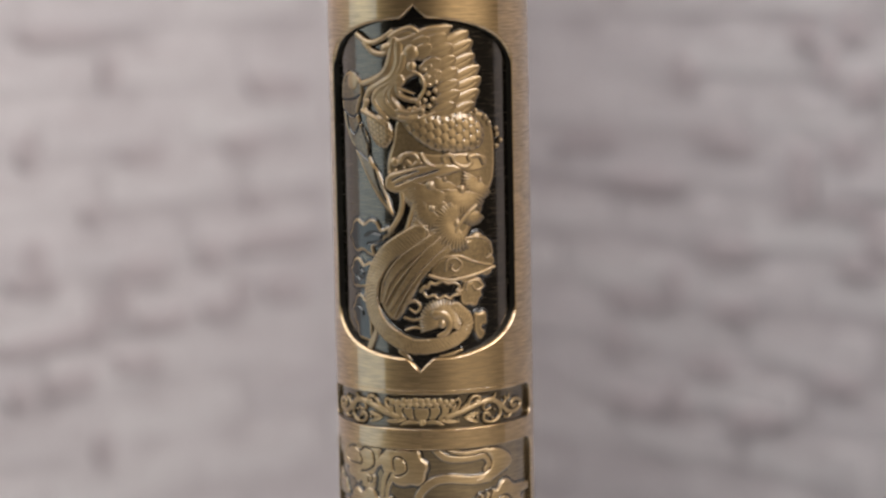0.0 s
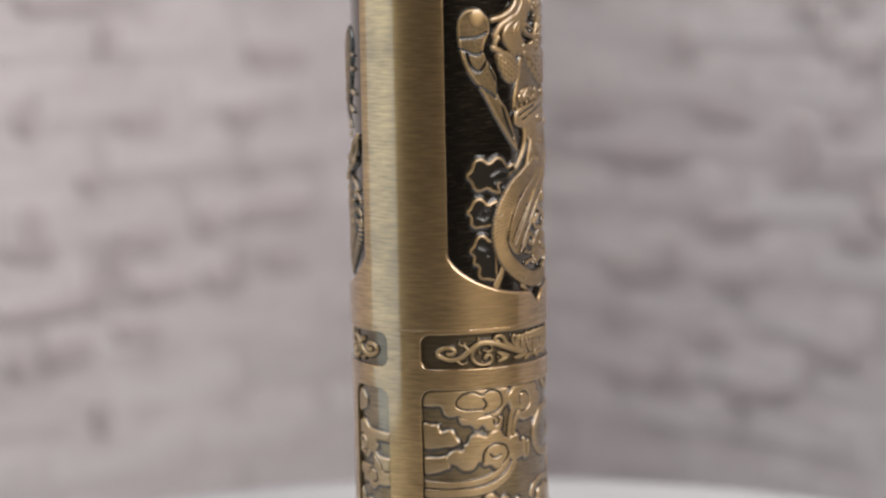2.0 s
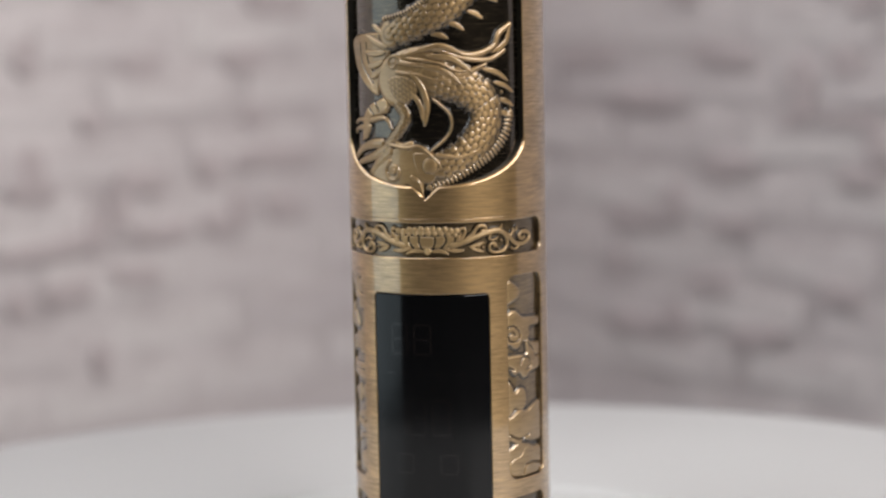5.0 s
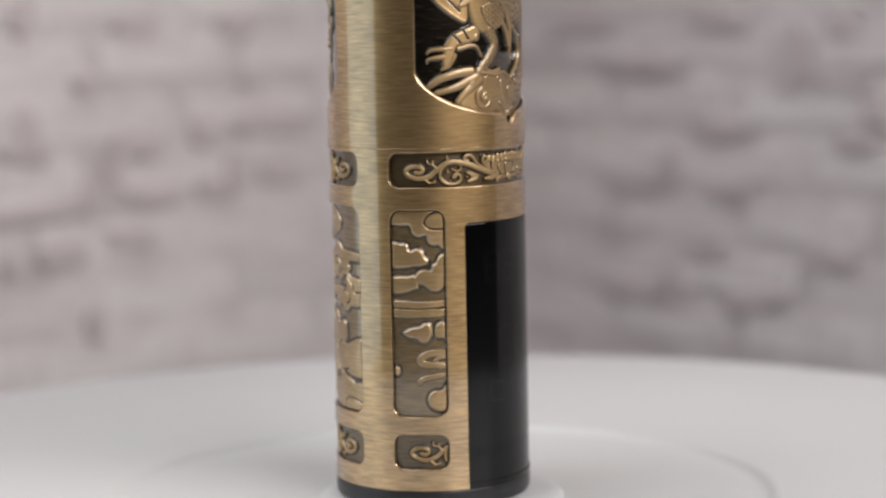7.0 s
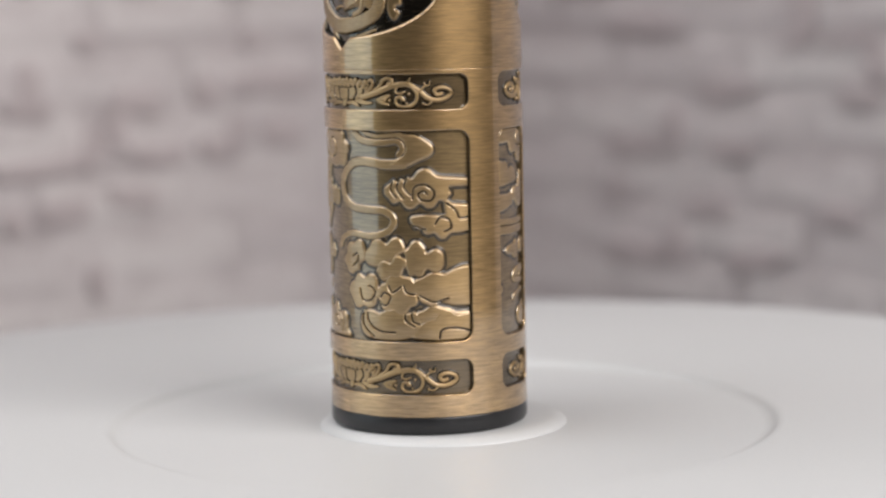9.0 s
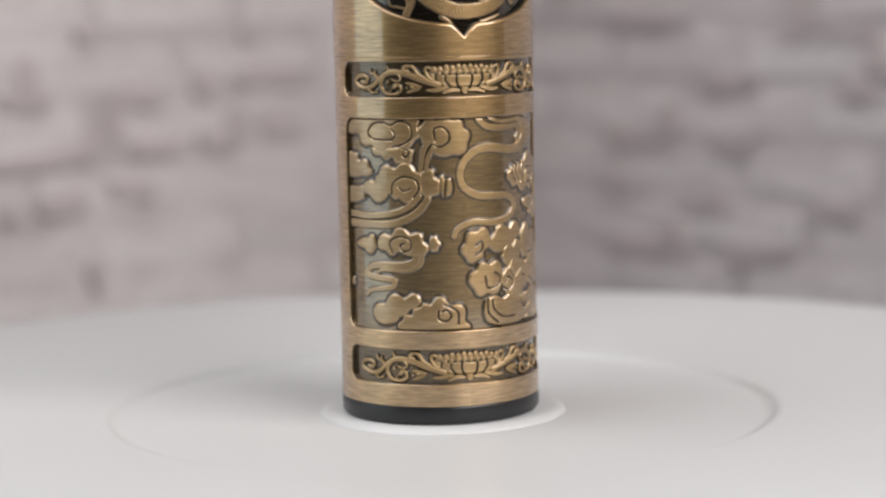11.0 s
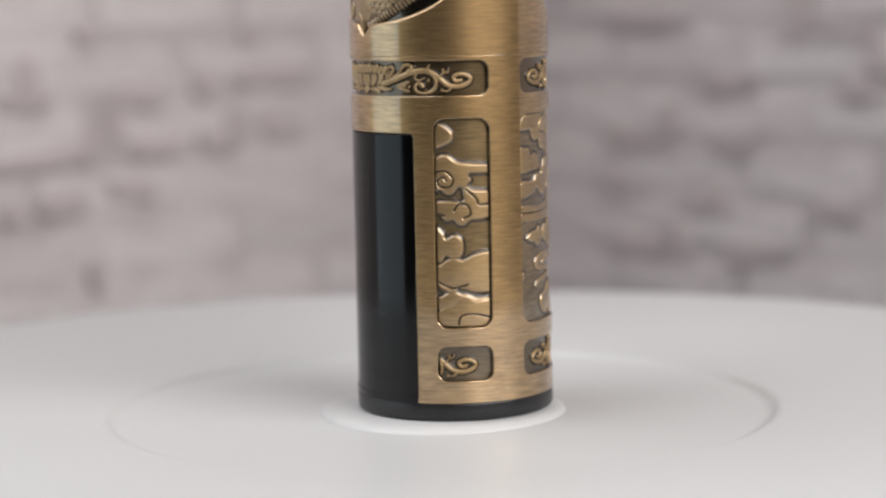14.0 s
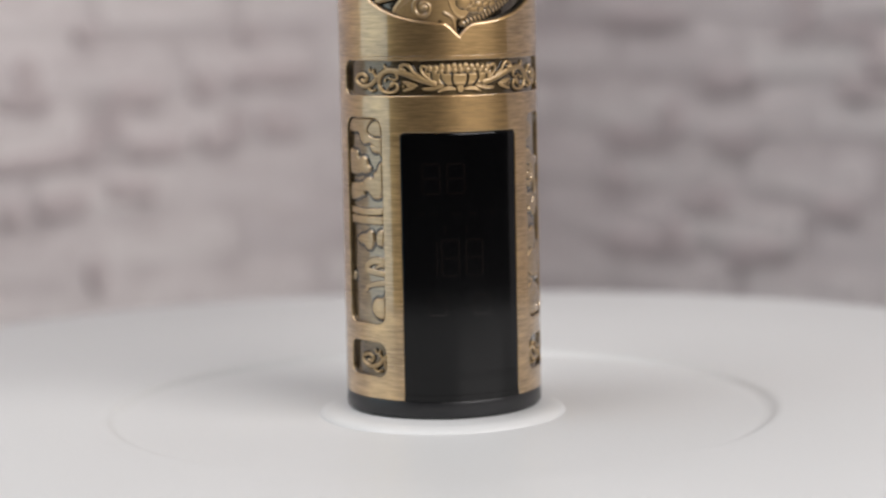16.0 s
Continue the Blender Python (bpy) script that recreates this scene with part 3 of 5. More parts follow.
# ---- cloud art of the lower panels, in unrolled mm about the panel middle ----
PANEL_ART = [
    ("cloud", fill([(-20.24, 41.75, 0), (-20.36, 38.72, 0.05), (-16.71, 38.68, 0.4), (-14.3, 37.37, 0.3), (-10.13, 37.52, 0.4), (-7.07, 38.06, 0.4), (-6.48, 39.91, 0.2), (-6.44, 41.77, 0)], 0.31, grooves=[[(-10.59, 38.27), (-13.59, 38.35), (-14.51, 39.24), (-13.54, 40.37), (-11.89, 40.59), (-10.71, 40.21), (-9.52, 40.72), (-7.96, 40.32), (-7.6, 38.82), (-8.4, 37.94), (-9.58, 37.51)], [(-10.59, 38.27), (-10.1, 38.86), (-10.56, 39.62)]], dome=0.03, lobes=True)),
    ("cloud", fill([(-14.38, 37.52, 0.3), (-12.57, 35.96, 0.25), (-10.65, 35.81, 0.35), (-9.09, 35.04, 0.45), (-7.35, 36.12, 0.3), (-7.79, 37.33, 0.1), (-10.21, 37.52, 0)], 0.29, grooves=[[(-9.2, 37.21), (-8.27, 36.89), (-8.21, 36.22), (-8.83, 36.01), (-8.98, 36.61)]], dome=0.03, lobes=True)),
    ("cloud", fill([(-20.44, 36.75, 0.1), (-17.96, 36.54, 0.35), (-16.61, 35.52, 0.3), (-14.29, 34.59, 0.5), (-14.32, 33.24, 0.1), (-15.93, 33.05, 0.05), (-20.6, 32.79, 0)], 0.33, dome=0.03, lobes=True)),
    ("cloud", fill([(-20.63, 31.88, 0.05), (-16.9, 32.12, 0.45), (-15.26, 30.81, 0.4), (-16.02, 29.96, 0.1), (-20.73, 29.43, 0)], 0.31, dome=0.03, lobes=True)),
    ("cloud", fill([(-16.04, 32.37, 0.2), (-13.73, 32.95, 0.3), (-13.12, 33.78, 0.4), (-10.28, 34.61, 0.4), (-7.07, 34.32, 0.25), (-6.0, 32.41, 0.25), (-6.99, 30.57, 0.35), (-9.74, 30.32, 0.4), (-11.15, 30.93, 0.3), (-14.83, 30.59, 0.45)], 0.35, grooves=[[(-10.75, 31.01), (-10.48, 32.51), (-8.89, 33.39), (-7.1, 32.9), (-6.73, 31.69), (-7.54, 30.58)], [(-7.91, 31.79), (-8.93, 31.51), (-9.63, 31.97)]], dome=0.03, lobes=True)),
    ("cloud", fill([(-6.77, 33.41, 0.35), (-5.72, 34.43, 0.5), (-4.28, 33.4, 0.4), (-3.56, 31.93, 0.4), (-4.58, 30.63, 0.2), (-6.35, 30.7, 0.1)], 0.31, dome=0.03, lobes=True)),
    ("cloud", fill([(-4.02, 33.61, 0.4), (-2.85, 33.25, 0.4), (-1.8, 32.74, 0.1), (-1.84, 31.09, 0.2), (-2.91, 30.39, 0.3), (-3.75, 30.82, 0.1)], 0.27, grooves=[[(-2.85, 32.95), (-3.07, 30.78)]], dome=0.03, lobes=True)),
    ("cloud", fill([(-6.51, 38.34, 0.4), (-6.15, 40.57, 0.4), (-4.12, 41.1, 0.35), (-1.81, 41.08, 0.4), (0.03, 39.87, 0.35), (0.58, 37.73, 0.35), (-1.74, 35.98, 0.15), (-4.63, 36.11, 0.2), (-5.09, 37.4, 0.35)], 0.36, grooves=[[(-4.26, 38.12), (-4.4, 39.62), (-3.39, 39.95), (-2.46, 39.24), (-2.4, 38.04), (-3.61, 37.34), (-4.85, 37.62)]], dome=0.03, lobes=True)),
    ("cloud_stem", stroke([(-5.41, 37.86), (-6.07, 36.54), (-6.44, 34.3)], 0.42, 0.35, 0.32, flat=0.35)),
    ("cloud_stem", stroke([(-4.53, 37.23), (-5.37, 35.76), (-5.64, 34.13)], 0.36, 0.3, 0.32, flat=0.35)),
    ("streamer", stroke([(-21.04, 28.26), (-15.16, 28.02), (-10.97, 28.38), (-8.19, 29.4), (-6.75, 30.71)], 0.48, 0.4, 0.32, flat=0.35)),
    ("streamer", stroke([(-21.1, 26.96), (-15.19, 26.88), (-10.21, 27.17), (-7.03, 28.61), (-5.48, 30.37)], 0.6, 0.5, 0.32, flat=0.35)),
    ("cloud", fill([(-18.37, 24.15, 0.12), (-15.42, 25.28, 0.45), (-13.43, 24.73, 0.2), (-13.63, 23.44, 0.35), (-16.02, 23.28, 0.15)], 0.3, dome=0.03, lobes=True)),
    ("cloud", fill([(-13.6, 24.58, 0.35), (-11.2, 25.59, 0.45), (-8.11, 25.86, 0.45), (-6.0, 24.73, 0.45), (-5.71, 22.98, 0.3), (-6.92, 22.65, 0.15), (-9.9, 23.17, 0.25), (-12.14, 23.24, 0.35)], 0.34, grooves=[[(-10.93, 23.25), (-11.22, 24.61), (-9.85, 25.36), (-8.28, 25.03), (-8.07, 23.82), (-9.11, 23.39), (-9.64, 24.15), (-9.0, 24.44)]], dome=0.03, lobes=True)),
    ("cloud", fill([(-5.59, 25.25, 0.45), (-3.87, 24.94, 0.45), (-3.89, 23.8, 0.35), (-4.73, 23.17, 0.3), (-5.54, 23.58, 0.1)], 0.3, dome=0.03, lobes=True)),
    ("ribbon", stroke([(-7.31, 22.89), (-7.56, 21.92), (-9.54, 21.42), (-13.59, 21.39), (-15.27, 20.73), (-15.11, 19.98), (-12.39, 19.67), (-10.69, 19.46), (-10.95, 18.63), (-12.83, 18.3), (-14.9, 17.93), (-15.63, 17.36)], 0.6, 0.3, 0.32, flat=0.35)),
    ("ribbon", stroke([(-6.43, 23.01), (-6.86, 21.52), (-8.77, 20.81), (-12.36, 20.81), (-13.45, 20.41)], 0.36, 0.24, 0.32, flat=0.35)),
    ("cloud", fill([(-12.38, 16.41, 0.3), (-9.16, 17.25, 0.5), (-6.41, 16.34, 0.1), (-8.25, 15.34, 0.15), (-9.85, 14.29, 0.2), (-11.15, 13.38, 0.15), (-13.96, 13.54, 0.62)], 0.33, dome=0.03, lobes=True)),
    ("cloud", fill([(-10.21, 12.47, 0.35), (-9.7, 14.29, 0.3), (-8.26, 15.03, 0.35), (-7.05, 16.14, 0.3), (-5.52, 16.45, 0.5), (-2.59, 16.27, 0.5), (-0.34, 14.09, 0.4), (-0.0, 11.75, 0)], 0.36, grooves=[[(-4.23, 15.47), (-4.25, 14.4), (-3.25, 14.03), (-2.54, 14.74), (-3.22, 15.55), (-3.82, 15.29)], [(-3.37, 16.25), (-1.63, 15.28), (-1.49, 13.58)]], dome=0.03, lobes=True)),
    ("cloud", fill([(-21.14, 19.81, 0.1), (-19.18, 19.74, 0.4), (-18.22, 19.04, 0.4), (-19.46, 18.18, 0.1), (-21.22, 17.8, 0)], 0.3, dome=0.03, lobes=True)),
    ("ribbon", stroke([(1.54, 42.29), (2.11, 40.72), (3.73, 39.7), (6.78, 39.51), (8.98, 39.65), (9.83, 38.74), (9.25, 37.85)], 0.52, 0.4, 0.32, flat=0.35)),
    ("ribbon", stroke([(3.14, 42.03), (3.95, 40.83), (6.39, 40.33), (9.63, 40.62)], 0.3, 0.3, 0.32, flat=0.35)),
    ("ribbon_head", fill([(8.2, 40.55), (10.81, 40.75), (12.92, 40.1), (14.33, 38.93), (13.98, 37.74), (12.06, 36.9), (9.92, 36.11), (7.11, 36.27), (8.36, 37.1), (9.65, 37.84), (10.22, 38.81), (9.69, 39.79)], 0.36, 0.5, grooves=[[(9.3, 39.95), (10.15, 39.04), (9.81, 37.84)]], rim=0.0, dome=0.03)),
    ("ribbon", stroke([(9.94, 36.64), (7.12, 36.58), (3.65, 36.98), (1.13, 36.45), (-0.7, 34.47), (-0.54, 32.19), (1.46, 30.76), (4.38, 30.49), (6.97, 30.31), (8.25, 29.34), (8.14, 28.28), (6.89, 27.36), (4.28, 26.92), (1.01, 27.15), (-1.17, 26.39), (-1.9, 25.34)], 0.66, 0.42, 0.32, flat=0.35)),
    ("cloud", fill([(7.5, 31.9, 0.5), (7.72, 34.17, 0.4), (9.01, 34.47, 0.4), (10.05, 34.68, 0.35), (11.08, 34.97, 0.3), (14.66, 35.31, 0), (20.44, 34.85, 0), (20.4, 33.11, 0), (16.53, 33.27, 0.5), (16.5, 31.99, 0.35), (14.98, 31.53, 0.4), (12.18, 31.25, 0.4), (9.26, 31.53, 0.4)], 0.33, grooves=[[(8.29, 34.24), (8.02, 33.19), (8.8, 32.21)], [(9.25, 34.39), (8.91, 33.34), (9.83, 32.05)], [(10.28, 34.6), (9.94, 33.56), (10.87, 32.49)], [(11.17, 32.03), (11.44, 33.53), (13.02, 33.87), (14.2, 32.85), (13.78, 31.81), (12.43, 31.85), (11.97, 32.61), (12.77, 33.04), (13.23, 32.58)]], dome=0.03, lobes=True)),
    ("cloud", fill([(10.78, 28.49, 0.4), (11.12, 29.99, 0.05), (15.44, 29.92, 0), (15.23, 31.29, 0.45), (16.83, 31.59, 0), (20.36, 31.36, 0), (20.27, 27.56, 0.08), (16.56, 27.06, 0.4), (14.08, 27.18, 0.35), (12.11, 28.08, 0.4)], 0.33, grooves=[[(15.98, 31.33), (17.33, 30.27), (17.66, 29.42)], [(14.27, 28.54), (14.94, 29.42), (16.18, 29.2), (16.58, 28.04), (15.56, 27.57)], [(10.93, 28.49), (12.89, 27.91)], [(17.93, 29.25), (20.31, 29.39)]], dome=0.03, lobes=True)),
    ("petal", fill([(-0.57, 22.36, 0.4), (-0.48, 24.52, 0.4), (1.3, 26.09, 0.45), (3.77, 25.3, 0.3), (2.74, 23.04, 0.3), (1.69, 21.75, 0.35)], 0.34, grooves=[[(1.18, 22.71), (2.26, 23.54), (2.09, 24.45), (1.23, 24.02)]], dome=0.03, lobes=True)),
    ("petal", fill([(4.34, 22.65, 0.45), (4.05, 25.54, 0.4), (7.11, 26.07, 0.45), (9.93, 26.0, 0.3), (9.26, 24.41, 0.15), (6.79, 23.18, 0.2)], 0.29, dome=0.03, lobes=True)),
    ("petal", fill([(9.65, 24.26, 0.3), (10.24, 25.62, 0.45), (12.69, 25.87, 0.2), (13.07, 24.95, 0.45), (15.81, 23.76, 0.45), (13.01, 22.37, 0.3), (11.17, 21.51, 0.35), (10.0, 21.98, 0.1)], 0.33, dome=0.03, lobes=True)),
    ("petal", fill([(5.32, 22.69, 0.35), (7.63, 23.65, 0.35), (9.65, 24.34, 0.5), (9.85, 22.44, 0.35), (7.73, 21.29, 0.45), (5.55, 21.63, 0.4)], 0.4, dome=0.03, lobes=True)),
    ("petal", fill([(0.69, 18.06, 0.45), (1.12, 20.94, 0.4), (3.37, 21.54, 0.5), (5.86, 20.26, 0.35), (5.64, 18.34, 0.3), (3.05, 17.23, 0.4)], 0.33, grooves=[[(2.64, 19.73), (3.08, 18.23), (4.49, 18.3), (5.23, 19.48), (4.27, 20.2)]], dome=0.03, lobes=True)),
    ("petal", fill([(5.69, 20.26, 0.2), (6.73, 20.89, 0.3), (9.6, 21.83, 0.2), (11.4, 21.05, 0.4), (11.67, 19.14, 0.4), (10.68, 17.25, 0.4), (7.87, 16.87, 0.4), (5.8, 17.97, 0.3)], 0.36, grooves=[[(7.38, 20.3), (7.93, 19.39), (9.16, 20.16)], [(5.98, 17.97), (6.9, 17.62), (7.67, 18.78), (6.69, 19.37), (6.17, 18.74)], [(9.56, 20.31), (10.1, 19.39), (11.12, 19.15)]], dome=0.03, lobes=True)),
    ("petal", fill([(2.54, 16.66, 0.2), (5.77, 16.74, 0.2), (10.04, 16.8, 0.4), (12.23, 15.54, 0.3), (11.39, 13.26, 0.1), (2.92, 13.06, 0.2)], 0.29, grooves=[[(3.79, 16.5), (4.13, 15.21), (5.7, 14.13), (8.21, 13.97)], [(3.04, 16.69), (3.17, 14.77), (4.8, 13.33)], [(9.72, 16.65), (9.85, 15.58), (11.03, 14.8)], [(10.67, 16.79), (10.8, 15.57), (11.82, 15.09)]], dome=0.03, lobes=True)),
    ("cloud", fill([(11.35, 18.76, 0.5), (12.2, 21.63, 0.2), (15.44, 22.1, 0.1), (20.17, 23.21, 0), (20.02, 17.24, 0.08), (14.69, 17.88, 0.3), (12.67, 17.58, 0.2)], 0.35, grooves=[[(11.91, 18.98), (13.89, 18.14), (15.95, 18.57)]], dome=0.03, lobes=True)),
    ("cloud", fill([(11.2, 15.56, 0.3), (12.27, 17.21, 0.2), (15.1, 17.62, 0.1), (17.21, 16.95, 0.05), (20.01, 16.85, 0), (19.98, 15.47, 0), (14.64, 15.59, 0.1), (12.61, 14.91, 0.2)], 0.27, dome=0.03, lobes=True)),
    ("cloud", fill([(9.95, 12.98, 0), (11.42, 14.79, 0.2), (13.84, 16.01, 0.25), (17.2, 16.56, 0.08), (20.01, 16.7, 0), (19.9, 11.78, 0)], 0.33, grooves=[[(14.59, 13.14), (15.03, 14.34), (17.16, 14.5), (19.94, 13.78)]], dome=0.03, lobes=True)),
]

# ---- phoenix of the first window ----
PHOENIX_ART = [
    ("long_wing", fill([(-13.37, 89.72), (-13.19, 86.6), (-12.13, 83.62), (-10.03, 80.86), (-7.71, 77.18), (-5.41, 74.14), (-3.52, 72.51), (-4.35, 75.31), (-5.56, 78.19), (-7.09, 80.23), (-7.43, 82.84), (-8.96, 85.09), (-9.33, 86.58), (-8.4, 88.79), (-8.68, 90.57), (-10.42, 91.78), (-12.27, 91.5)], 0.55, 0.35, grooves=[[(-13.06, 87.94), (-10.67, 88), (-8.88, 88.65)], [(-13.1, 86.6), (-10.57, 85.7), (-9.09, 86.43)], [(-11.99, 85.85), (-11.43, 84.22), (-10.13, 83.47), (-8.96, 85.09)], [(-10.66, 81.75), (-9.22, 81), (-7.65, 80.02)], [(-8.74, 84.35), (-7.6, 82.25), (-7.48, 80.46)], [(-6.49, 78.73), (-5.75, 76.47), (-4.61, 74.57)]], dome=0, base=0, rim=0.12, body=0.5)),
    ("bud", knob(-10.45, 90.45, 1.35, 0.45, 0.35)),
    ("body_ground", fill([(-2.64, 85.54), (0.03, 86.49), (8.51, 86.53), (11.69, 84.34), (11.98, 77.89), (9.96, 74.39), (6.36, 69.55), (1.24, 69.98), (0.16, 75.04), (-3.88, 76.32), (-4.49, 79.17), (-3.55, 82.56)], 0.42, 0.5, dome=0, base=0, rim=0.03, body=0.62)),
    ("wing_ground", fill([(1.98, 92.91), (4.61, 96.77), (7.98, 95.5), (9.17, 90.76), (8.32, 86.39), (2.39, 86.59), (3.25, 89.54)], 0.4, 0.5, dome=0, base=0, rim=0.03, body=0.62)),
    ("scaled_throat", scaled_fill([(-7.78, 85.87), (-4.58, 85.9), (-3.18, 83.51), (-4.52, 81.56), (-6.69, 82.65)], 0.62, -60, 0.95, 0.9, 0.1)),
    ("frill_bead", knob(8.69, 86.37, 0.42, 0.75, 0.35)),
    ("frill_bead", knob(10.21, 85.52, 0.42, 0.75, 0.35)),
    ("frill_bead", knob(10.88, 84.71, 0.42, 0.75, 0.35)),
    ("frill_bead", knob(12.24, 83.85, 0.42, 0.75, 0.35)),
    ("frill_bead", knob(12.38, 83.07, 0.42, 0.75, 0.35)),
    ("frill_bead", knob(13.06, 82.24, 0.42, 0.75, 0.35)),
    ("frill_bead", knob(12.3, 81.51, 0.42, 0.75, 0.35)),
    ("feather", leaf((4.05, 85.65), (8.53, 87.43), 1.54, 0.8, 0, -0.06, lap=0.24)),
    ("feather", leaf((4.85, 87.34), (9.42, 89.11), 1.54, 0.8, 0.02, -0.06, lap=0.24)),
    ("feather", leaf((5.18, 88.97), (9.75, 90.74), 1.54, 0.8, 0.04, -0.06, lap=0.24)),
    ("feather", leaf((5, 90.46), (9.49, 92.25), 1.54, 0.8, 0.06, -0.06, lap=0.24)),
    ("feather", leaf((4.43, 92.04), (8.77, 93.84), 1.54, 0.8, 0.08, -0.06, lap=0.24)),
    ("feather", leaf((4.18, 93.82), (8.44, 95.63), 1.54, 0.8, 0.1, -0.06, lap=0.24)),
    ("feather", leaf((3.69, 95.02), (7.83, 96.84), 1.54, 0.8, 0.12, -0.06, lap=0.24)),
    ("feather", leaf((1.22, 95.81), (5.12, 97.65), 1.54, 0.8, 0.14, -0.06, lap=0.24)),
    ("feather", leaf((2.62, 86.29), (5.72, 87.46), 1.47, 0.8, 0.22, -0.06, lap=0.24)),
    ("feather", leaf((3.21, 87.84), (6.35, 89), 1.47, 0.8, 0.24, -0.06, lap=0.24)),
    ("feather", leaf((3.16, 89.18), (6.29, 90.35), 1.47, 0.8, 0.26, -0.06, lap=0.24)),
    ("feather", leaf((3.04, 90.74), (6.16, 91.91), 1.47, 0.8, 0.28, -0.06, lap=0.24)),
    ("feather", leaf((2.75, 92.38), (5.86, 93.55), 1.47, 0.8, 0.3, -0.06, lap=0.24)),
    ("feather", leaf((2.39, 93.94), (5.47, 95.12), 1.47, 0.8, 0.32, -0.06, lap=0.24)),
    ("feather", leaf((1.56, 95.29), (4.6, 96.48), 1.47, 0.8, 0.34, -0.06, lap=0.24)),
    ("feather", leaf((1.3, 90.48), (3.85, 91.61), 1.41, 0.8, 0.38, -0.04, lap=0.24)),
    ("feather", leaf((-0.18, 94.95), (2.36, 96.08), 1.41, 0.8, 0.4, -0.04, lap=0.24)),
    ("feather", leaf((1.18, 92.11), (3.73, 93.24), 1.41, 0.8, 0.42, -0.04, lap=0.24)),
    ("feather", leaf((0.04, 93.91), (2.58, 95.05), 1.41, 0.8, 0.44, -0.04, lap=0.24)),
    ("crest", stroke([(-4.25, 94.85), (-0.54, 96.14), (2.23, 97.34), (5.28, 97.57)], 0.75, 0.3, 0.9, 0.35)),
    ("bead", knob(1.49, 91.96, 0.42, 0.6, 0.6)),
    ("bead", knob(2.28, 92.39, 0.42, 0.6, 0.63)),
    ("bead", knob(1.94, 91.06, 0.42, 0.6, 0.66)),
    ("bead", knob(2.73, 91.19, 0.42, 0.6, 0.6)),
    ("bead", knob(3.03, 90.29, 0.42, 0.6, 0.63)),
    ("bead", knob(2.07, 89.94, 0.42, 0.6, 0.66)),
    ("bead", knob(2.84, 89.18, 0.42, 0.6, 0.6)),
    ("bead", knob(1.89, 88.83, 0.42, 0.6, 0.63)),
    ("bead", knob(2.5, 88.08, 0.42, 0.6, 0.66)),
    ("bead", knob(1.4, 87.95, 0.42, 0.6, 0.6)),
    ("bead", knob(2.01, 87.2, 0.42, 0.6, 0.63)),
    ("bead", knob(0.6, 87.52, 0.42, 0.6, 0.66)),
    ("bead", knob(-0.04, 86.94, 0.42, 0.6, 0.6)),
    ("bead", knob(1.05, 86.62, 0.42, 0.6, 0.63)),
    ("bead", knob(-0.76, 86.8, 0.42, 0.6, 0.66)),
    ("head_plate", fill([(-4.23, 95.59), (-2.11, 97.42), (0.26, 97.01), (0.76, 94.42), (0.16, 92.58), (0.69, 91.46), (-1.23, 90.37), (-2.33, 88.15), (-0.76, 86.65), (1.2, 86.17), (-2, 85.17), (-4.48, 85.92), (-6.39, 88.15), (-5.96, 90.39), (-4.3, 92.62)], 1.0, 0.8, dome=0, base=0, rim=0.03)),
    ("horn", stroke([(-9.01, 96.63), (-6.91, 95.63), (-4.95, 95.96), (-3.17, 97.1)], 0.5, 0.35, 0.75, 0.45)),
    ("horn", stroke([(-7.62, 95.57), (-6.16, 94.37), (-4.35, 94.18), (-3.2, 95.48)], 0.5, 0.4, 0.75, 0.45)),
    ("mane_strand", stroke([(-8.21, 90.2), (-6.24, 90.68), (-4.4, 91.67), (-3.41, 93.5), (-2.87, 95.92)], 0.465, 0.806, 0.95, 0.35)),
    ("mane_strand", stroke([(-7.71, 88.04), (-6.81, 89.36), (-5.07, 90.14), (-3.3, 91.06), (-2.27, 92.95), (-2.22, 95.46)], 0.525, 0.91, 0.95, 0.35)),
    ("mane_strand", stroke([(-4.21, 85.6), (-5.46, 86.81), (-6.21, 88.24), (-5.08, 89.62), (-3.31, 90.47), (-1.96, 92.21), (-1.42, 93.82)], 0.435, 0.754, 0.95, 0.35)),
    ("mane_strand", stroke([(-2.58, 86.29), (-4.01, 87.52), (-4.3, 88.86), (-3.32, 90.02), (-2.15, 91.17)], 0.375, 0.65, 0.95, 0.35)),
    ("mane_strand", stroke([(-0.39, 85.62), (-2.24, 86.73), (-3.51, 88.4), (-3.16, 89.72), (-1.98, 91.02)], 0.4125, 0.715, 0.95, 0.35)),
    ("mane_strand", stroke([(0.02, 87.99), (-1.7, 88.34), (-2.51, 89.55), (-1.83, 90.57)], 0.375, 0.65, 0.95, 0.35)),
    ("mane_strand", stroke([(1.29, 87.2), (-0.37, 86.37), (-2.41, 86.58)], 0.3375, 0.585, 0.95, 0.35)),
    ("mane_strand", stroke([(2.65, 86.25), (0.32, 85.45), (-2.26, 85.69)], 0.315, 0.546, 0.95, 0.35)),
    ("mane_strand", stroke([(-7.13, 85.81), (-7.81, 87.01), (-7.32, 87.89)], 0.3, 0.52, 0.95, 0.35)),
    ("mane_strand", stroke([(-4.39, 84.64), (-6.34, 85.79), (-8.13, 86.57)], 0.3, 0.52, 0.95, 0.35)),
    ("brow", knob(-0.35, 94.21, 1.2, 0.7, 0.75)),
    ("brow", knob(-0.39, 92.44, 0.8, 0.7, 0.6)),
    ("brow", stroke([(-3.36, 96.32), (-2.36, 96.9), (-0.51, 97.47), (0.5, 97.01)], 0.5, 0.4, 0.8, 0.5)),
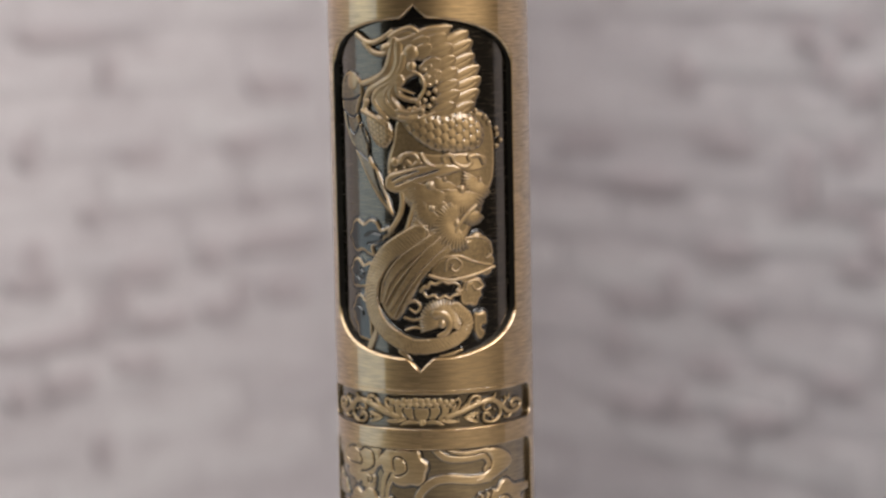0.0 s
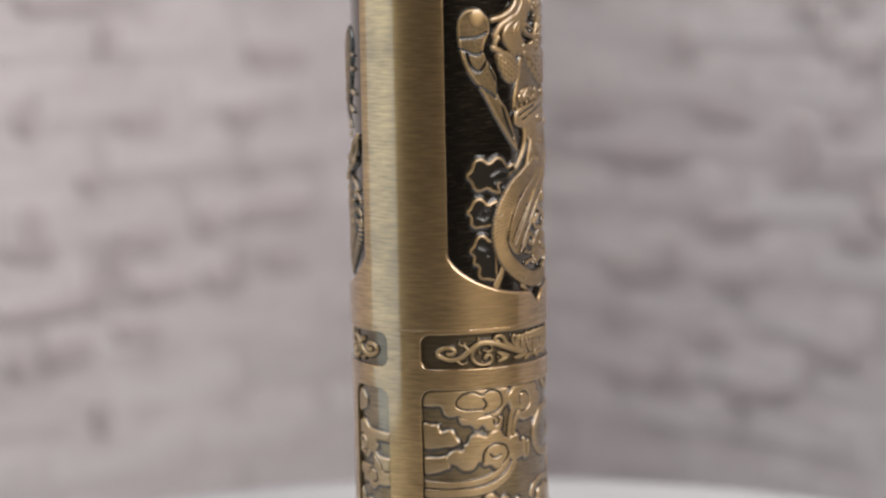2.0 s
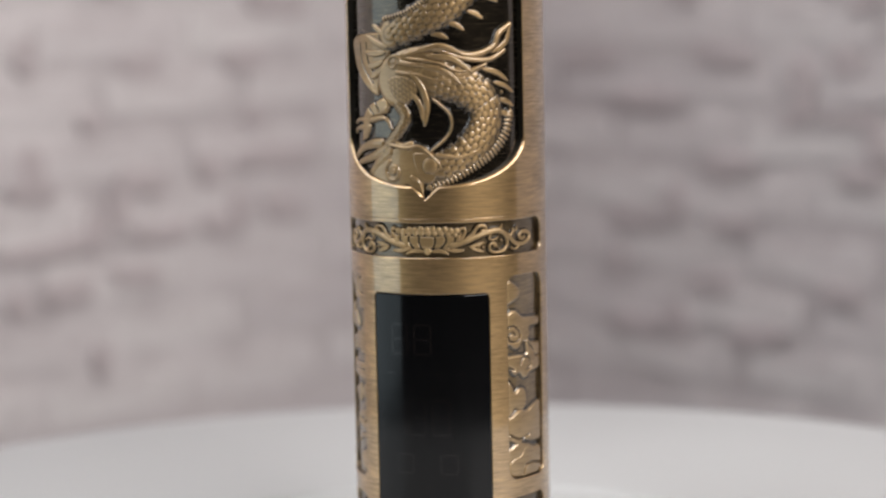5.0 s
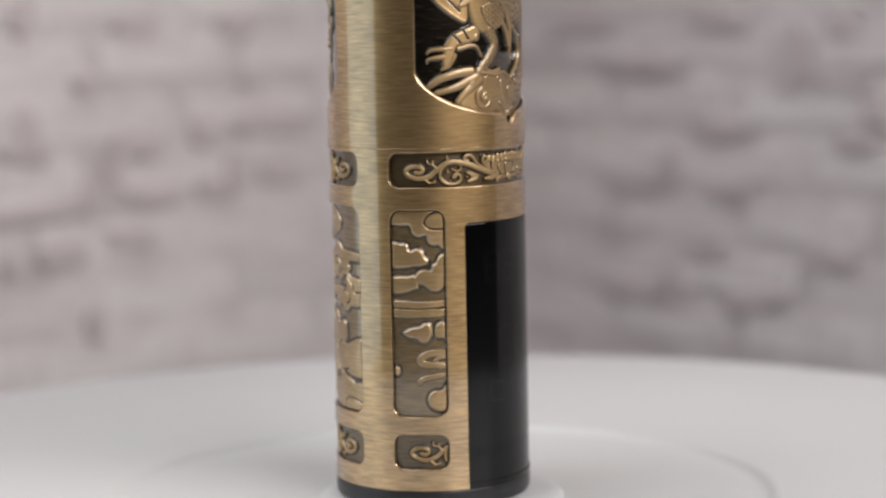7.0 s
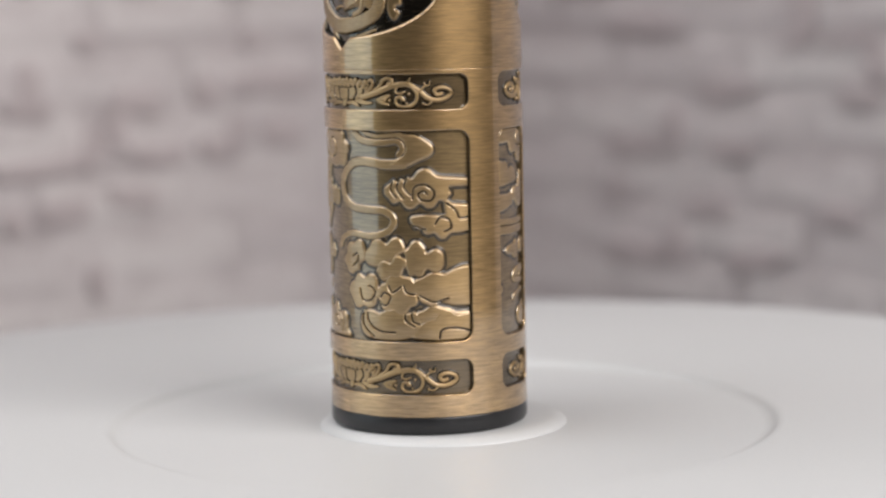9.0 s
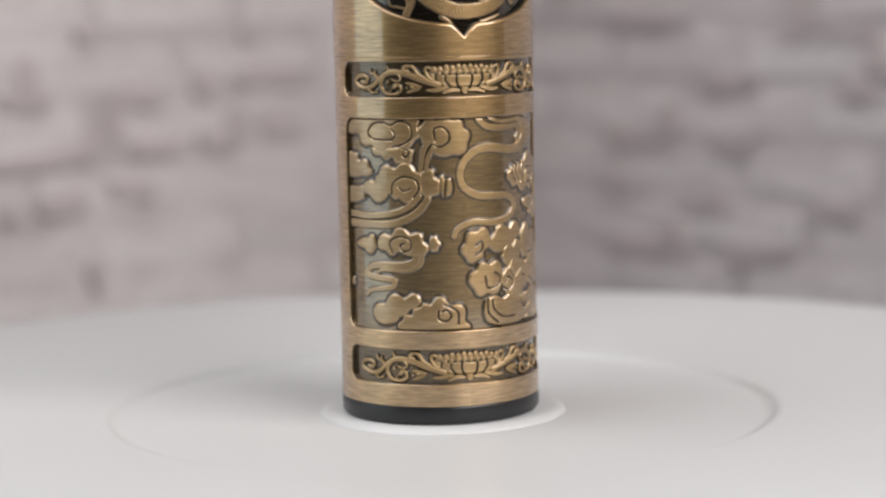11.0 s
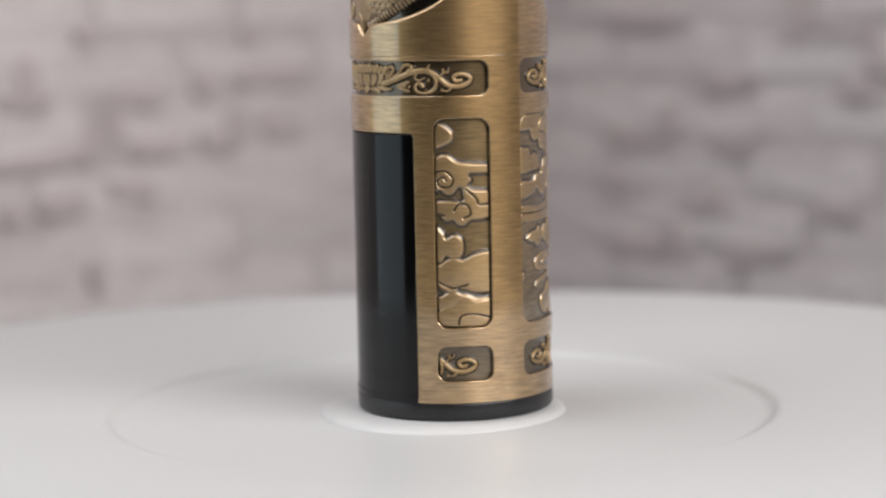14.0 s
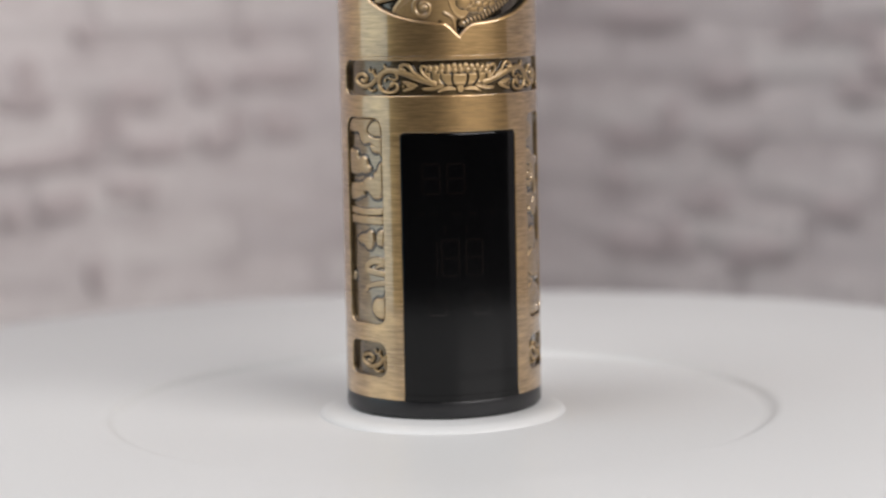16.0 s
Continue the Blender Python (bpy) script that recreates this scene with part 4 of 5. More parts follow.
    ("jaw", stroke([(-2.52, 90.38), (-2.23, 88.9), (-0.73, 87.99), (0.45, 87.97)], 0.5, 0.35, 0.8, 0.55)),
    ("fang", stroke([(-2.06, 89.49), (-1.1, 89.18), (-0.16, 88.87)], 0.28, 0.12, 0.7, 0.7)),
    ("fang", stroke([(-2.24, 88.6), (-0.97, 88.14), (0.14, 87.98)], 0.3, 0.12, 0.7, 0.7)),
    ("jaw", stroke([(0.29, 87.75), (1.43, 89.59), (0.84, 91.23), (-0.25, 91.69)], 0.35, 0.3, 0.8, 0.5)),
    ("cloud", fill([(-11.98, 68.71, 0.45), (-11.91, 70.63, 0.45), (-8.89, 71.54, 0.4), (-5.59, 70.89, 0.3), (-3.14, 70.3, 0.1), (-4.79, 69.39, 0.1), (-6.96, 68.2, 0.1), (-6.56, 66.7, 0.1), (-9.31, 67.57, 0.3)], 0.4, 0.35, grooves=[[(-8.57, 69.66), (-7.35, 70.24), (-5.61, 69.98), (-6.06, 68.99), (-8.03, 68.7)]], base=0, rim=0.04, body=0.08, lobes=True)),
    ("cloud", fill([(-12.16, 64.1, 0.5), (-12.1, 65.64, 0.45), (-9.06, 66.06, 0.2), (-7.01, 66.3, 0), (-7.56, 62.48, 0), (-10.52, 62.31, 0.3)], 0.38, 0.35, grooves=[[(-9.69, 65.27), (-8.91, 64.7), (-9.73, 63.89), (-10.77, 64.28), (-10.22, 64.85)]], base=0, rim=0.04, body=0.08, lobes=True)),
    ("cloud", fill([(-11.77, 58.75, 0.45), (-11.7, 60.53, 0.45), (-8.82, 61.27, 0.1), (-7.59, 61.33, 0), (-7.32, 54.85, 0), (-9.7, 55.3, 0.3), (-11.02, 57.28, 0.35)], 0.36, 0.35, grooves=[[(-10.59, 60.16), (-9.56, 59.69), (-9.28, 58.94)]], base=0, rim=0.04, body=0.08, lobes=True)),
    ("tail", stroke([(0.25, 70.26), (-4.59, 67.5), (-7.17, 63.64), (-7.18, 59.83), (-5.09, 57.08), (-1.1, 55.12), (3.31, 55.41), (6.18, 56.73), (6.86, 58.51), (5.27, 60.16)], 1.6, 0.95, 1.0, 0, hair(0.46, 1.1), 0.24, flat=0.3)),
    ("tail_ground", fill([(1.2, 70.46), (5.12, 69.14), (1.08, 64.8), (-3.17, 58.64), (-5.85, 60.41), (-5.68, 64.07), (-2.8, 67.89)], 0.5, 0.5, base=0, rim=0.03)),
    ("tail_sail", stroke([(2.14, 69.74), (-1.63, 67.13), (-4.34, 64.09), (-5.5, 61.03)], 1.05, 0.35, 0.5, 0.4, hair(0.4, -0.9), 0.16, flat=0.45)),
    ("tail_sail", stroke([(3.77, 69.37), (0.73, 66.7), (-2.11, 63.35), (-4.44, 59.91)], 0.85, 0.3, 0.5, 0.4, hair(0.4, -0.9), 0.16, flat=0.45)),
    ("tail_sail", stroke([(5.11, 68.84), (1.91, 66.28), (-0.93, 62.95), (-3.41, 58.94)], 0.6, 0.22, 0.5, 0.38, hair(0.4, -0.9), 0.08, flat=0.4)),
    ("tail_edge", stroke([(1.83, 70.06), (-2.41, 67.28), (-5.0, 64.08), (-5.84, 60.87)], 0.15, 0.11, 0.28, 0.85)),
    ("tail_edge", stroke([(3.2, 69.77), (-0.46, 66.58), (-3.3, 63.35), (-5.09, 60.59)], 0.15, 0.11, 0.28, 0.85)),
    ("tail_edge", stroke([(4.77, 69.01), (1.35, 66.15), (-1.57, 62.58), (-3.81, 58.93)], 0.15, 0.11, 0.28, 0.85)),
    ("tail_frill", fan(3.2, 58.17, 3.48, -25, 205, 26, 0.85, 0.15, 0.2)),
    ("tail_knob", stroke([(2.25, 59.44), (3.39, 59.38), (4.29, 58.33), (3.84, 57.06), (2.68, 56.52)], 0.75, 0.35, 0.6, 0.75)),
    ("cloud", fill([(5.11, 68.99, 0.2), (7.29, 69.37, 0.45), (10.18, 69.29, 0.5), (11.07, 67.14, 0.4), (11.66, 65.39, 0.4), (8.97, 64.43, 0.3), (5.18, 64.13, 0.2), (1.48, 64.63, 0.2), (2.07, 66.27, 0.2), (3.39, 67.12, 0.2)], 0.5, 0.35, base=0, rim=0.04, body=0.62, lobes=True)),
    ("cloud_rim", stroke([(3.14, 66.98), (5.69, 67.13), (8.0, 66.27), (10.91, 65.62)], 0.3, 0.26, 0.4, 0.4)),
    ("cloud_rim", stroke([(1.48, 64.63), (4.32, 63.96), (7.95, 64.45), (11.53, 65.33)], 0.32, 0.28, 0.4, 0.35)),
    ("cloud_rim", stroke([(5.73, 68.95), (7.87, 69.56), (10.18, 69.14), (11.08, 67.29), (10.11, 66.62)], 0.28, 0.24, 0.35, 0.4)),
    ("cloud_curl", stroke([(3.85, 65.28), (4.13, 66.55), (5.24, 66.93), (6.2, 66.03), (5.47, 65.1), (4.61, 65.53), (4.97, 66.04)], 0.27, 0.2, 0.4, 0.45)),
    ("cloud", fill([(6.04, 63.0, 0.4), (7.45, 63.8, 0.4), (9.81, 63.43, 0.45), (9.45, 62.17, 0.3), (9.1, 61.05, 0.4), (7.37, 60.22, 0.3), (5.57, 61.74, 0.1), (4.72, 62.56, 0.1)], 0.5, 0.35, base=0, rim=0.04, body=0.62, lobes=True)),
    ("cloud_curl", stroke([(6.76, 62.56), (7.16, 63.52), (8.44, 63.72), (9.36, 62.94), (8.41, 62.42), (7.73, 63.02)], 0.26, 0.2, 0.4, 0.45)),
    ("cloud_rim", stroke([(0.24, 62.55), (0.81, 63.14), (1.2, 62.97), (1.62, 63.64), (2.33, 63.46), (3.32, 63.86), (4.15, 63.51), (5.0, 63.61), (5.87, 63.02), (5.41, 62.52)], 0.3, 0.24, 0.55, 0.15)),
    ("cloud_rim", stroke([(5.41, 62.52), (5.84, 62.03), (4.96, 61.86), (4.44, 61.44), (3.61, 61.8), (2.78, 61.46), (2.06, 61.95), (1.18, 61.76), (0.63, 62.31)], 0.28, 0.22400000000000003, 0.55, 0.15)),
    ("cloud", fill([(7.64, 59.05, 0.3), (8.85, 59.47, 0.5), (10.36, 58.38, 0.4), (9.44, 57.33, 0.3), (9.85, 55.97, 0.3), (8.25, 55.77, 0.1), (7.6, 57.52, 0)], 0.45, 0.35, base=0, rim=0.04, body=0.62, lobes=True)),
    ("cloud_curl", stroke([(-2.51, 59.7), (-1.84, 60.84), (-0.57, 61.2), (0.12, 60.43), (-0.53, 59.68), (-1.39, 60.15)], 0.3, 0.22, 0.7, 0.1)),
    ("cloud_rim", stroke([(-2.2, 58.94), (-0.79, 58.62), (0.64, 59.04)], 0.26, 0.2, 0.6, 0.1)),
    ("cloud_rim", stroke([(-2.08, 57.27), (-0.65, 57.63), (0.93, 57.36), (2.7, 57.74)], 0.24, 0.2, 0.5, 0.1)),
    ("tail_tuft", stroke([(-2.95, 54.37), (-1.77, 53.45), (-1.25, 52.07), (-0.63, 51.37)], 0.5, 0.22, 0.6, 0)),
    ("cloud_rim", stroke([(2.86, 53.53), (4.54, 53.95), (6.04, 54.44)], 0.4, 0.25, 0.5, 0)),
    ("tail_tuft", stroke([(-8.06, 54.8), (-7.09, 56.54), (-6.68, 58.55)], 0.6, 0.3, 0.6, 0, hair(0.4, 0.9), 0.1, flat=0.3)),
    ("leg", stroke([(-2.14, 76.01), (-2.18, 74.29), (-2.69, 72.56), (-4.19, 70.45)], 0.5, 0.42, 0.8, 0.15)),
    ("leg", stroke([(-0.8, 75.99), (-0.45, 74.26), (-1.04, 72.39), (-1.71, 70.6)], 0.48, 0.38, 0.8, 0.15)),
    ("plume_plate", fill([(-3.77, 77.67), (-0.18, 79.5), (6.41, 79.63), (9.82, 77.15), (9.72, 73.36), (7.9, 70.84), (6.17, 68.92), (1.99, 69.9), (0.04, 71.24), (0.88, 73.85), (-1.04, 76.0)], 0.34, 0.5, base=0, rim=0.03)),
    ("plume_fan", fan(9.07, 77.2, 2.9, 150, 320, 16, 0.62, 0.42, 0.14)),
    ("plume_fan", fan(-0.25, 76.28, 2.6, 160, 330, 15, 0.6, 0.36, 0.14)),
    ("plume_fan", fan(4.71, 74.07, 2.9, 150, 320, 17, 0.62, 0.46, 0.14)),
    ("plume_fan", fan(7.96, 73.34, 2.4, 170, 330, 14, 0.55, 0.4, 0.14)),
    ("plume_fan", fan(3.94, 77.49, 2.8, 160, 330, 16, 0.6, 0.42, 0.14)),
    ("plume_fan", fan(1.22, 71.21, 2.4, 140, 300, 13, 0.55, 0.42, 0.14)),
    ("plume_fan", fan(5.52, 71.54, 4.06, 80, 300, 24, 0.75, 0.5, 0.16)),
    ("plume", stroke([(8.37, 73.77), (6.99, 72.65), (5.78, 71.37), (5.41, 70.48)], 0.34, 0.42, 0.5, 0.85)),
    ("plume_fan", fan(6.33, 76.02, 4.06, 175, 345, 19, 0.7, 0.48, 0.16)),
    ("plume_fan", fan(1.89, 76.67, 4.25, 165, 335, 22, 0.72, 0.44, 0.16)),
    ("plume_fan", fan(2.07, 73.66, 3.15, 140, 310, 16, 0.65, 0.46, 0.18)),
    ("plume", fill([(-4.77, 76.77), (-4.16, 78.2), (-1.76, 78.86), (1.39, 79.46), (5.08, 79.54), (6.38, 78.57), (3.36, 77.67), (0.39, 76.72), (-1.99, 75.71), (-4.06, 75.87)], 0.62, 0.5, grooves=[[(-2.99, 76.77), (-0.22, 77.78), (2.98, 78.73)], [(-3.54, 77.37), (-1.78, 78.11), (0.2, 78.67)]], base=0.45, rim=0.03)),
    ("bead", knob(-4.0, 78.42, 0.3, 0.5, 0.55)),
    ("bead", knob(-2.95, 78.72, 0.3, 0.5, 0.55)),
    ("bead", knob(-1.75, 79.08, 0.3, 0.5, 0.55)),
    ("bead", knob(-0.57, 79.36, 0.3, 0.5, 0.55)),
    ("bead", knob(0.61, 79.63, 0.3, 0.5, 0.55)),
    ("bead", knob(1.8, 79.75, 0.3, 0.5, 0.55)),
    ("ruffle_plate", fill([(-2.91, 80.51), (-0.92, 81.38), (2.22, 80.86), (7.36, 80.93), (10.46, 80.29), (9.85, 78.51), (6.38, 78.27), (2.17, 78.69), (-1.75, 79.16)], 0.6, 0.4, base=0, rim=0.03)),
    ("ruffle", stroke([(0.79, 80.75), (1.4, 79.69), (2.82, 79.04), (3.98, 79.44), (3.83, 80.35), (4.85, 80.6), (5.51, 79.52), (6.94, 78.99), (7.91, 79.54), (7.54, 80.32), (9.14, 80.37), (9.76, 79.43)], 0.42, 0.36, 0.55, 0.55)),
    ("ruffle", stroke([(-2.37, 79.76), (-1.56, 80.8), (-0.31, 80.78), (0.3, 80.01), (-0.49, 79.43), (-1.27, 79.9)], 0.4, 0.3, 0.55, 0.5)),
    ("lump", knob(-3.16, 79.77, 0.7, 0.6, 0.45)),
    ("scaled_breast", scaled_fill([(-2.24, 85.5), (-0.03, 86.58), (3.54, 86.18), (6.56, 86.52), (9.26, 85.34), (10.31, 83.32), (9.16, 81.28), (5.54, 80.72), (2.23, 81.23), (-0.49, 83.02)], 1.12, -62, 1.2, 1.6, 0, 0.2)),
]

# ---- dragon of the second window ----
DRAGON_ART = [
    ("lower_belly", stroke([(12.93, 62.83), (12.4, 60.58), (10.26, 58.14), (7.01, 56.13), (3.56, 54.41), (0.63, 53.23)], 0.95, 0.7, 0.8, 0, stripes(0.62), 0.12)),
    ("lower_body", stroke([(1.1, 68.18), (5.19, 67.24), (8.41, 64.96), (9.16, 62.47), (8.06, 59.91), (5.55, 57.64), (2.21, 56.04)], 3.3, 2.3, 1.3, 0, scales(0.98), 0.24)),
    ("upper_body", stroke([(8.34, 86.98), (7.79, 84.03), (6.6, 81.08), (3.73, 77.98), (-0.8, 75.49), (-5.05, 73.9)], 2.9, 2.4, 1.3, 0, scales(0.98), 0.24)),
    ("upper_belly", stroke([(4.4, 87.06), (4.5, 84.09), (2.89, 80.38), (-1.94, 77), (-5.89, 75.95)], 0.5, 0.45, 1, 0.35, stripes(0.5), 0.12)),
    ("fin_spine", leaf((8.46, 85.5), (11.47, 85.59), 0.5, 0.75, 0.1, 0.08)),
    ("fin_spine", leaf((8.57, 83.27), (11.75, 83.81), 0.5, 0.75, 0.1, 0.08)),
    ("fin_spine", leaf((9.31, 80.66), (12.16, 80.38), 0.5, 0.75, 0.1, 0.08)),
    ("fin_spine", leaf((8.47, 78.67), (11.15, 77.87), 0.5, 0.75, 0.1, 0.08)),
    ("fin_spine", leaf((6.5, 76.76), (8.72, 75.68), 0.5, 0.75, 0.1, 0.08)),
    ("fin_spine", leaf((3.66, 75.28), (5.94, 74.22), 0.5, 0.75, 0.1, 0.08)),
    ("fin_spine", leaf((1.27, 73.77), (3.6, 73.18), 0.5, 0.75, 0.1, 0.08)),
    ("fin_spine", leaf((8.5, 69.1), (12.86, 67.27), 0.5, 0.75, 0.1, 0.08)),
    ("fin_spine", leaf((10.45, 67.19), (13.81, 65.66), 0.5, 0.75, 0.1, 0.08)),
    ("fin_spine", leaf((11.04, 64.92), (13.77, 63.85), 0.5, 0.75, 0.1, 0.08)),
    ("fin_spine", leaf((11, 63.18), (13.58, 62.35), 0.5, 0.75, 0.1, 0.08)),
    ("bead", knob(7.67, 67.6, 0.3, 0.6, 0.8)),
    ("bead", knob(8.69, 66.84, 0.3, 0.6, 0.8)),
    ("bead", knob(9.31, 65.7, 0.3, 0.6, 0.8)),
    ("bead", knob(10, 64.56, 0.3, 0.6, 0.8)),
    ("bead", knob(7.56, 80.92, 0.3, 0.6, 0.8)),
    ("bead", knob(6.89, 79.59, 0.3, 0.6, 0.8)),
    ("bead", knob(5.45, 77.96, 0.3, 0.6, 0.8)),
    ("bead", knob(11.38, 65.89, 0.3, 0.6, 0.8)),
    ("bead", knob(10.87, 64.39, 0.3, 0.6, 0.8)),
    ("bead", knob(10.36, 62.9, 0.3, 0.6, 0.8)),
    ("flame_strand", stroke([(-2.85, 71.13), (1.21, 71.89), (5.27, 70.62), (9.32, 70.29), (11.97, 71.43)], 0.434, 0.434, 0.8, 0.5)),
    ("flame_strand", stroke([(-1.91, 71.61), (2.19, 71.97), (6.53, 70.92), (10.15, 71.92), (11.22, 73.69), (13.17, 74.84)], 0.525, 0.525, 0.8, 0.35)),
    ("flame_strand", stroke([(-3.61, 70.12), (1.14, 69.47), (4.09, 68.06), (8.27, 69.4)], 0.42, 0.42, 0.8, 0.55)),
    ("flame_strand", stroke([(-3.98, 68.81), (-0.82, 68.44), (2.07, 67.74), (5.79, 67.92)], 0.35, 0.35, 0.8, 0.6)),
    ("flame_strand", stroke([(-2.2, 70.69), (2.13, 70.01), (5.23, 68.82), (8.91, 69.69)], 0.28, 0.28, 0.8, 0.75)),
    ("flame_tip", leaf((10.14, 71.32), (13.18, 74.99), 0.55, 0.7, 0.4, -0.2)),
    ("tail_crest", fill([(-1.68, 58.17), (1.79, 58.09), (5.57, 58.4), (7.7, 57.95), (5.78, 56.88), (3.06, 56.07), (1.89, 54.81), (0.65, 53.69), (-0.86, 54.38), (-1.75, 56.4)], 0.85, 0.4, dome=0, base=0, rim=0.08)),
    ("knob", knob(0.73, 56.29, 1.15, 0.5, 0.8)),
    ("cloud_rim", stroke([(1.78, 57.71), (4.95, 57.4), (7.21, 58.1)], 0.4, 0.3, 0.5, 0.8)),
    ("hollow_rim", stroke([(1.31, 65.18), (3.62, 63.13), (3.55, 60.62), (0.73, 58.09)], 0.3, 0.25, 1.1, 0.2)),
    ("wing_fan", fill([(-13.88, 73.45), (-13.78, 70.46), (-12.13, 68.2), (-9.5, 66.29), (-7.52, 65.73), (-7.06, 68.86), (-4.99, 71.8), (-4.94, 74.04)], 0.55, 0.35, grooves=[[(-11.78, 72.67), (-11.27, 69.83), (-8.68, 67.25)], [(-10.15, 72.65), (-9.8, 70.25), (-7.86, 68.28)]], dome=0, base=0, rim=0.1)),
    ("wing_feather", leaf((-5.79, 72.19), (-9.56, 73.75), 0.6, 0.75, 0.5, 0.05)),
    ("wing_feather", leaf((-6.2, 71.45), (-10.18, 71.53), 0.6, 0.75, 0.5, 0.05)),
    ("wing_feather", leaf((-6.63, 70.19), (-9.66, 69.51), 0.6, 0.75, 0.5, 0.05)),
    ("wing_feather", leaf((-6.81, 69.23), (-8.9, 68), 0.6, 0.75, 0.5, 0.05)),
    ("wing_feather", leaf((-4.96, 73.29), (-8.1, 75.21), 0.6, 0.75, 0.5, 0.05)),
    ("shoulder", fill([(-2.04, 72.11), (-4.59, 71.42), (-6.79, 70.2), (-7.71, 68.13), (-7.04, 65.72), (-5.15, 64.18), (-2.64, 64.26), (-1.56, 65.73), (-1.14, 67.97), (0.97, 68.29), (2.29, 70.14), (1.26, 71.67)], 1, 0.9, dome=0, base=0, rim=0.03)),
    ("shoulder_curl", stroke(spiral(-4.54, 70, 1.2, 1.4, 0, hand=1), 0.3, 0.24, 0.35, 0.95)),
    ("scaled_patch", scaled_fill([(-5.48, 67.71), (-3.41, 68.4), (-1.24, 67.6), (-1.01, 65.71), (-3.06, 64.64), (-4.71, 65.82)], 0.62, -60, 0.35, 0.3, 0.95)),
    ("mane_lock", leaf((-1.85, 68.74), (0.47, 63.78), 0.6, 0.9, 0.75, 0.12)),
    ("mane_lock", leaf((-0.6, 67.58), (0.02, 61.53), 0.65, 0.9, 0.75, 0.12)),
    ("mane_lock", leaf((-1.73, 66.11), (-0.15, 62.29), 0.5, 0.9, 0.75, 0.12)),
    ("mane_lock", leaf((0.73, 70.93), (7, 68.5), 0.6, 0.9, 0.75, 0.12)),
    ("mane_lock", leaf((-0.69, 71.71), (5.47, 71.2), 0.6, 0.9, 0.75, 0.12)),
    ("mane_lock", leaf((0.2, 69.44), (5.34, 67.02), 0.5, 0.9, 0.75, 0.12)),
    ("leg", stroke([(-3.91, 64.67), (-2.84, 62.91), (-3.73, 61.13), (-5.41, 59.45), (-6.9, 57.6)], 1.05, 0.8, 0.95, 0.2, scales(0.55), 0.12)),
    ("claw", fill([(-11.47, 61.44), (-10.94, 63.09), (-9.78, 64.27), (-7.93, 64.99), (-6.33, 65.4), (-5.31, 64.18), (-6.78, 63.02), (-9.02, 62.53), (-9.61, 61.27), (-10.45, 59.77), (-11.51, 59.93)], 0.8, 0.5, grooves=[[(-9.78, 64.12), (-8.69, 63.05)], [(-8.18, 64.69), (-7.41, 63.48)]], dome=0, base=0, rim=0.03)),
    ("talon", stroke([(-9.03, 62.31), (-6.39, 62.63), (-5.21, 61.17)], 0.45, 0.25, 0.8, 0.15)),
    ("talon", stroke([(-10.15, 62.33), (-12.88, 62.2), (-13.58, 61.75)], 0.45, 0.25, 0.8, 0.15)),
    ("talon", stroke([(-11.23, 61.28), (-13.34, 60.99), (-13.61, 60.54)], 0.45, 0.25, 0.8, 0.15)),
    ("talon", stroke([(-9.61, 61.42), (-10.44, 60.07), (-11.51, 59.63)], 0.45, 0.25, 0.8, 0.15)),
    ("knob", knob(-6.21, 63.75, 0.6, 0.5, 0.5)),
    ("flame_strand", stroke([(-13.52, 57.22), (-11.88, 58.28), (-9.26, 59.01), (-7.03, 59.19)], 0.48, 0.8, 0.85, 0.2)),
    ("flame_strand", stroke([(-12.26, 56.47), (-9.46, 57.2), (-6.08, 58.49)], 0.48, 0.8, 0.85, 0.2)),
    ("flame_strand", stroke([(-9.19, 55.23), (-7.88, 56.5), (-5.69, 58.03)], 0.57, 0.95, 0.85, 0.2)),
    ("flame_strand", stroke([(-5.24, 59.97), (-3.61, 59.02), (-2.05, 59.26)], 0.27, 0.45, 0.85, 0.2)),
    ("cloud", fill([(-9.35, 55.09, 0.3), (-8.12, 56.5, 0.2), (-6.09, 57.89, 0.2), (-4.77, 58.9, 0.3), (-2.59, 58.6, 0.35), (-0.79, 59.06, 0.35), (0.73, 57.86, 0.4), (2.38, 56.33, 0.45), (0.87, 55.34, 0.2), (0.04, 53.71, 0.1), (-0.4, 51.45, 0.1), (-1.48, 52.87, 0.3), (-2.7, 53.46, 0.3), (-5.38, 53.41, 0.3), (-7.61, 54.07, 0.3)], 0.75, 0.4, rim=0.1, lobes=True, body=0.85)),
    ("cloud_curl", stroke(spiral(-4.93, 55.51, 1.5, 1.5, 2, hand=1), 0.42, 0.336, 0.6, 0.6)),
    ("knob", knob(-4.76, 55.51, 0.55, 0.75, 0.6)),
    ("knob", knob(0.49, 56.12, 0.95, 0.5, 0.75)),
    ("cloud_rim", stroke([(-5.26, 59.07), (-2.93, 58.69), (-0.98, 58.92), (0.73, 57.78), (2.16, 56.19), (0.87, 55.34)], 0.32, 0.28, 0.6, 0.6)),
    ("cloud_rim", stroke([(-1.97, 54.8), (-0.9, 53.99), (-0.39, 51.91)], 0.35, 0.2, 0.5, 0.6)),
]

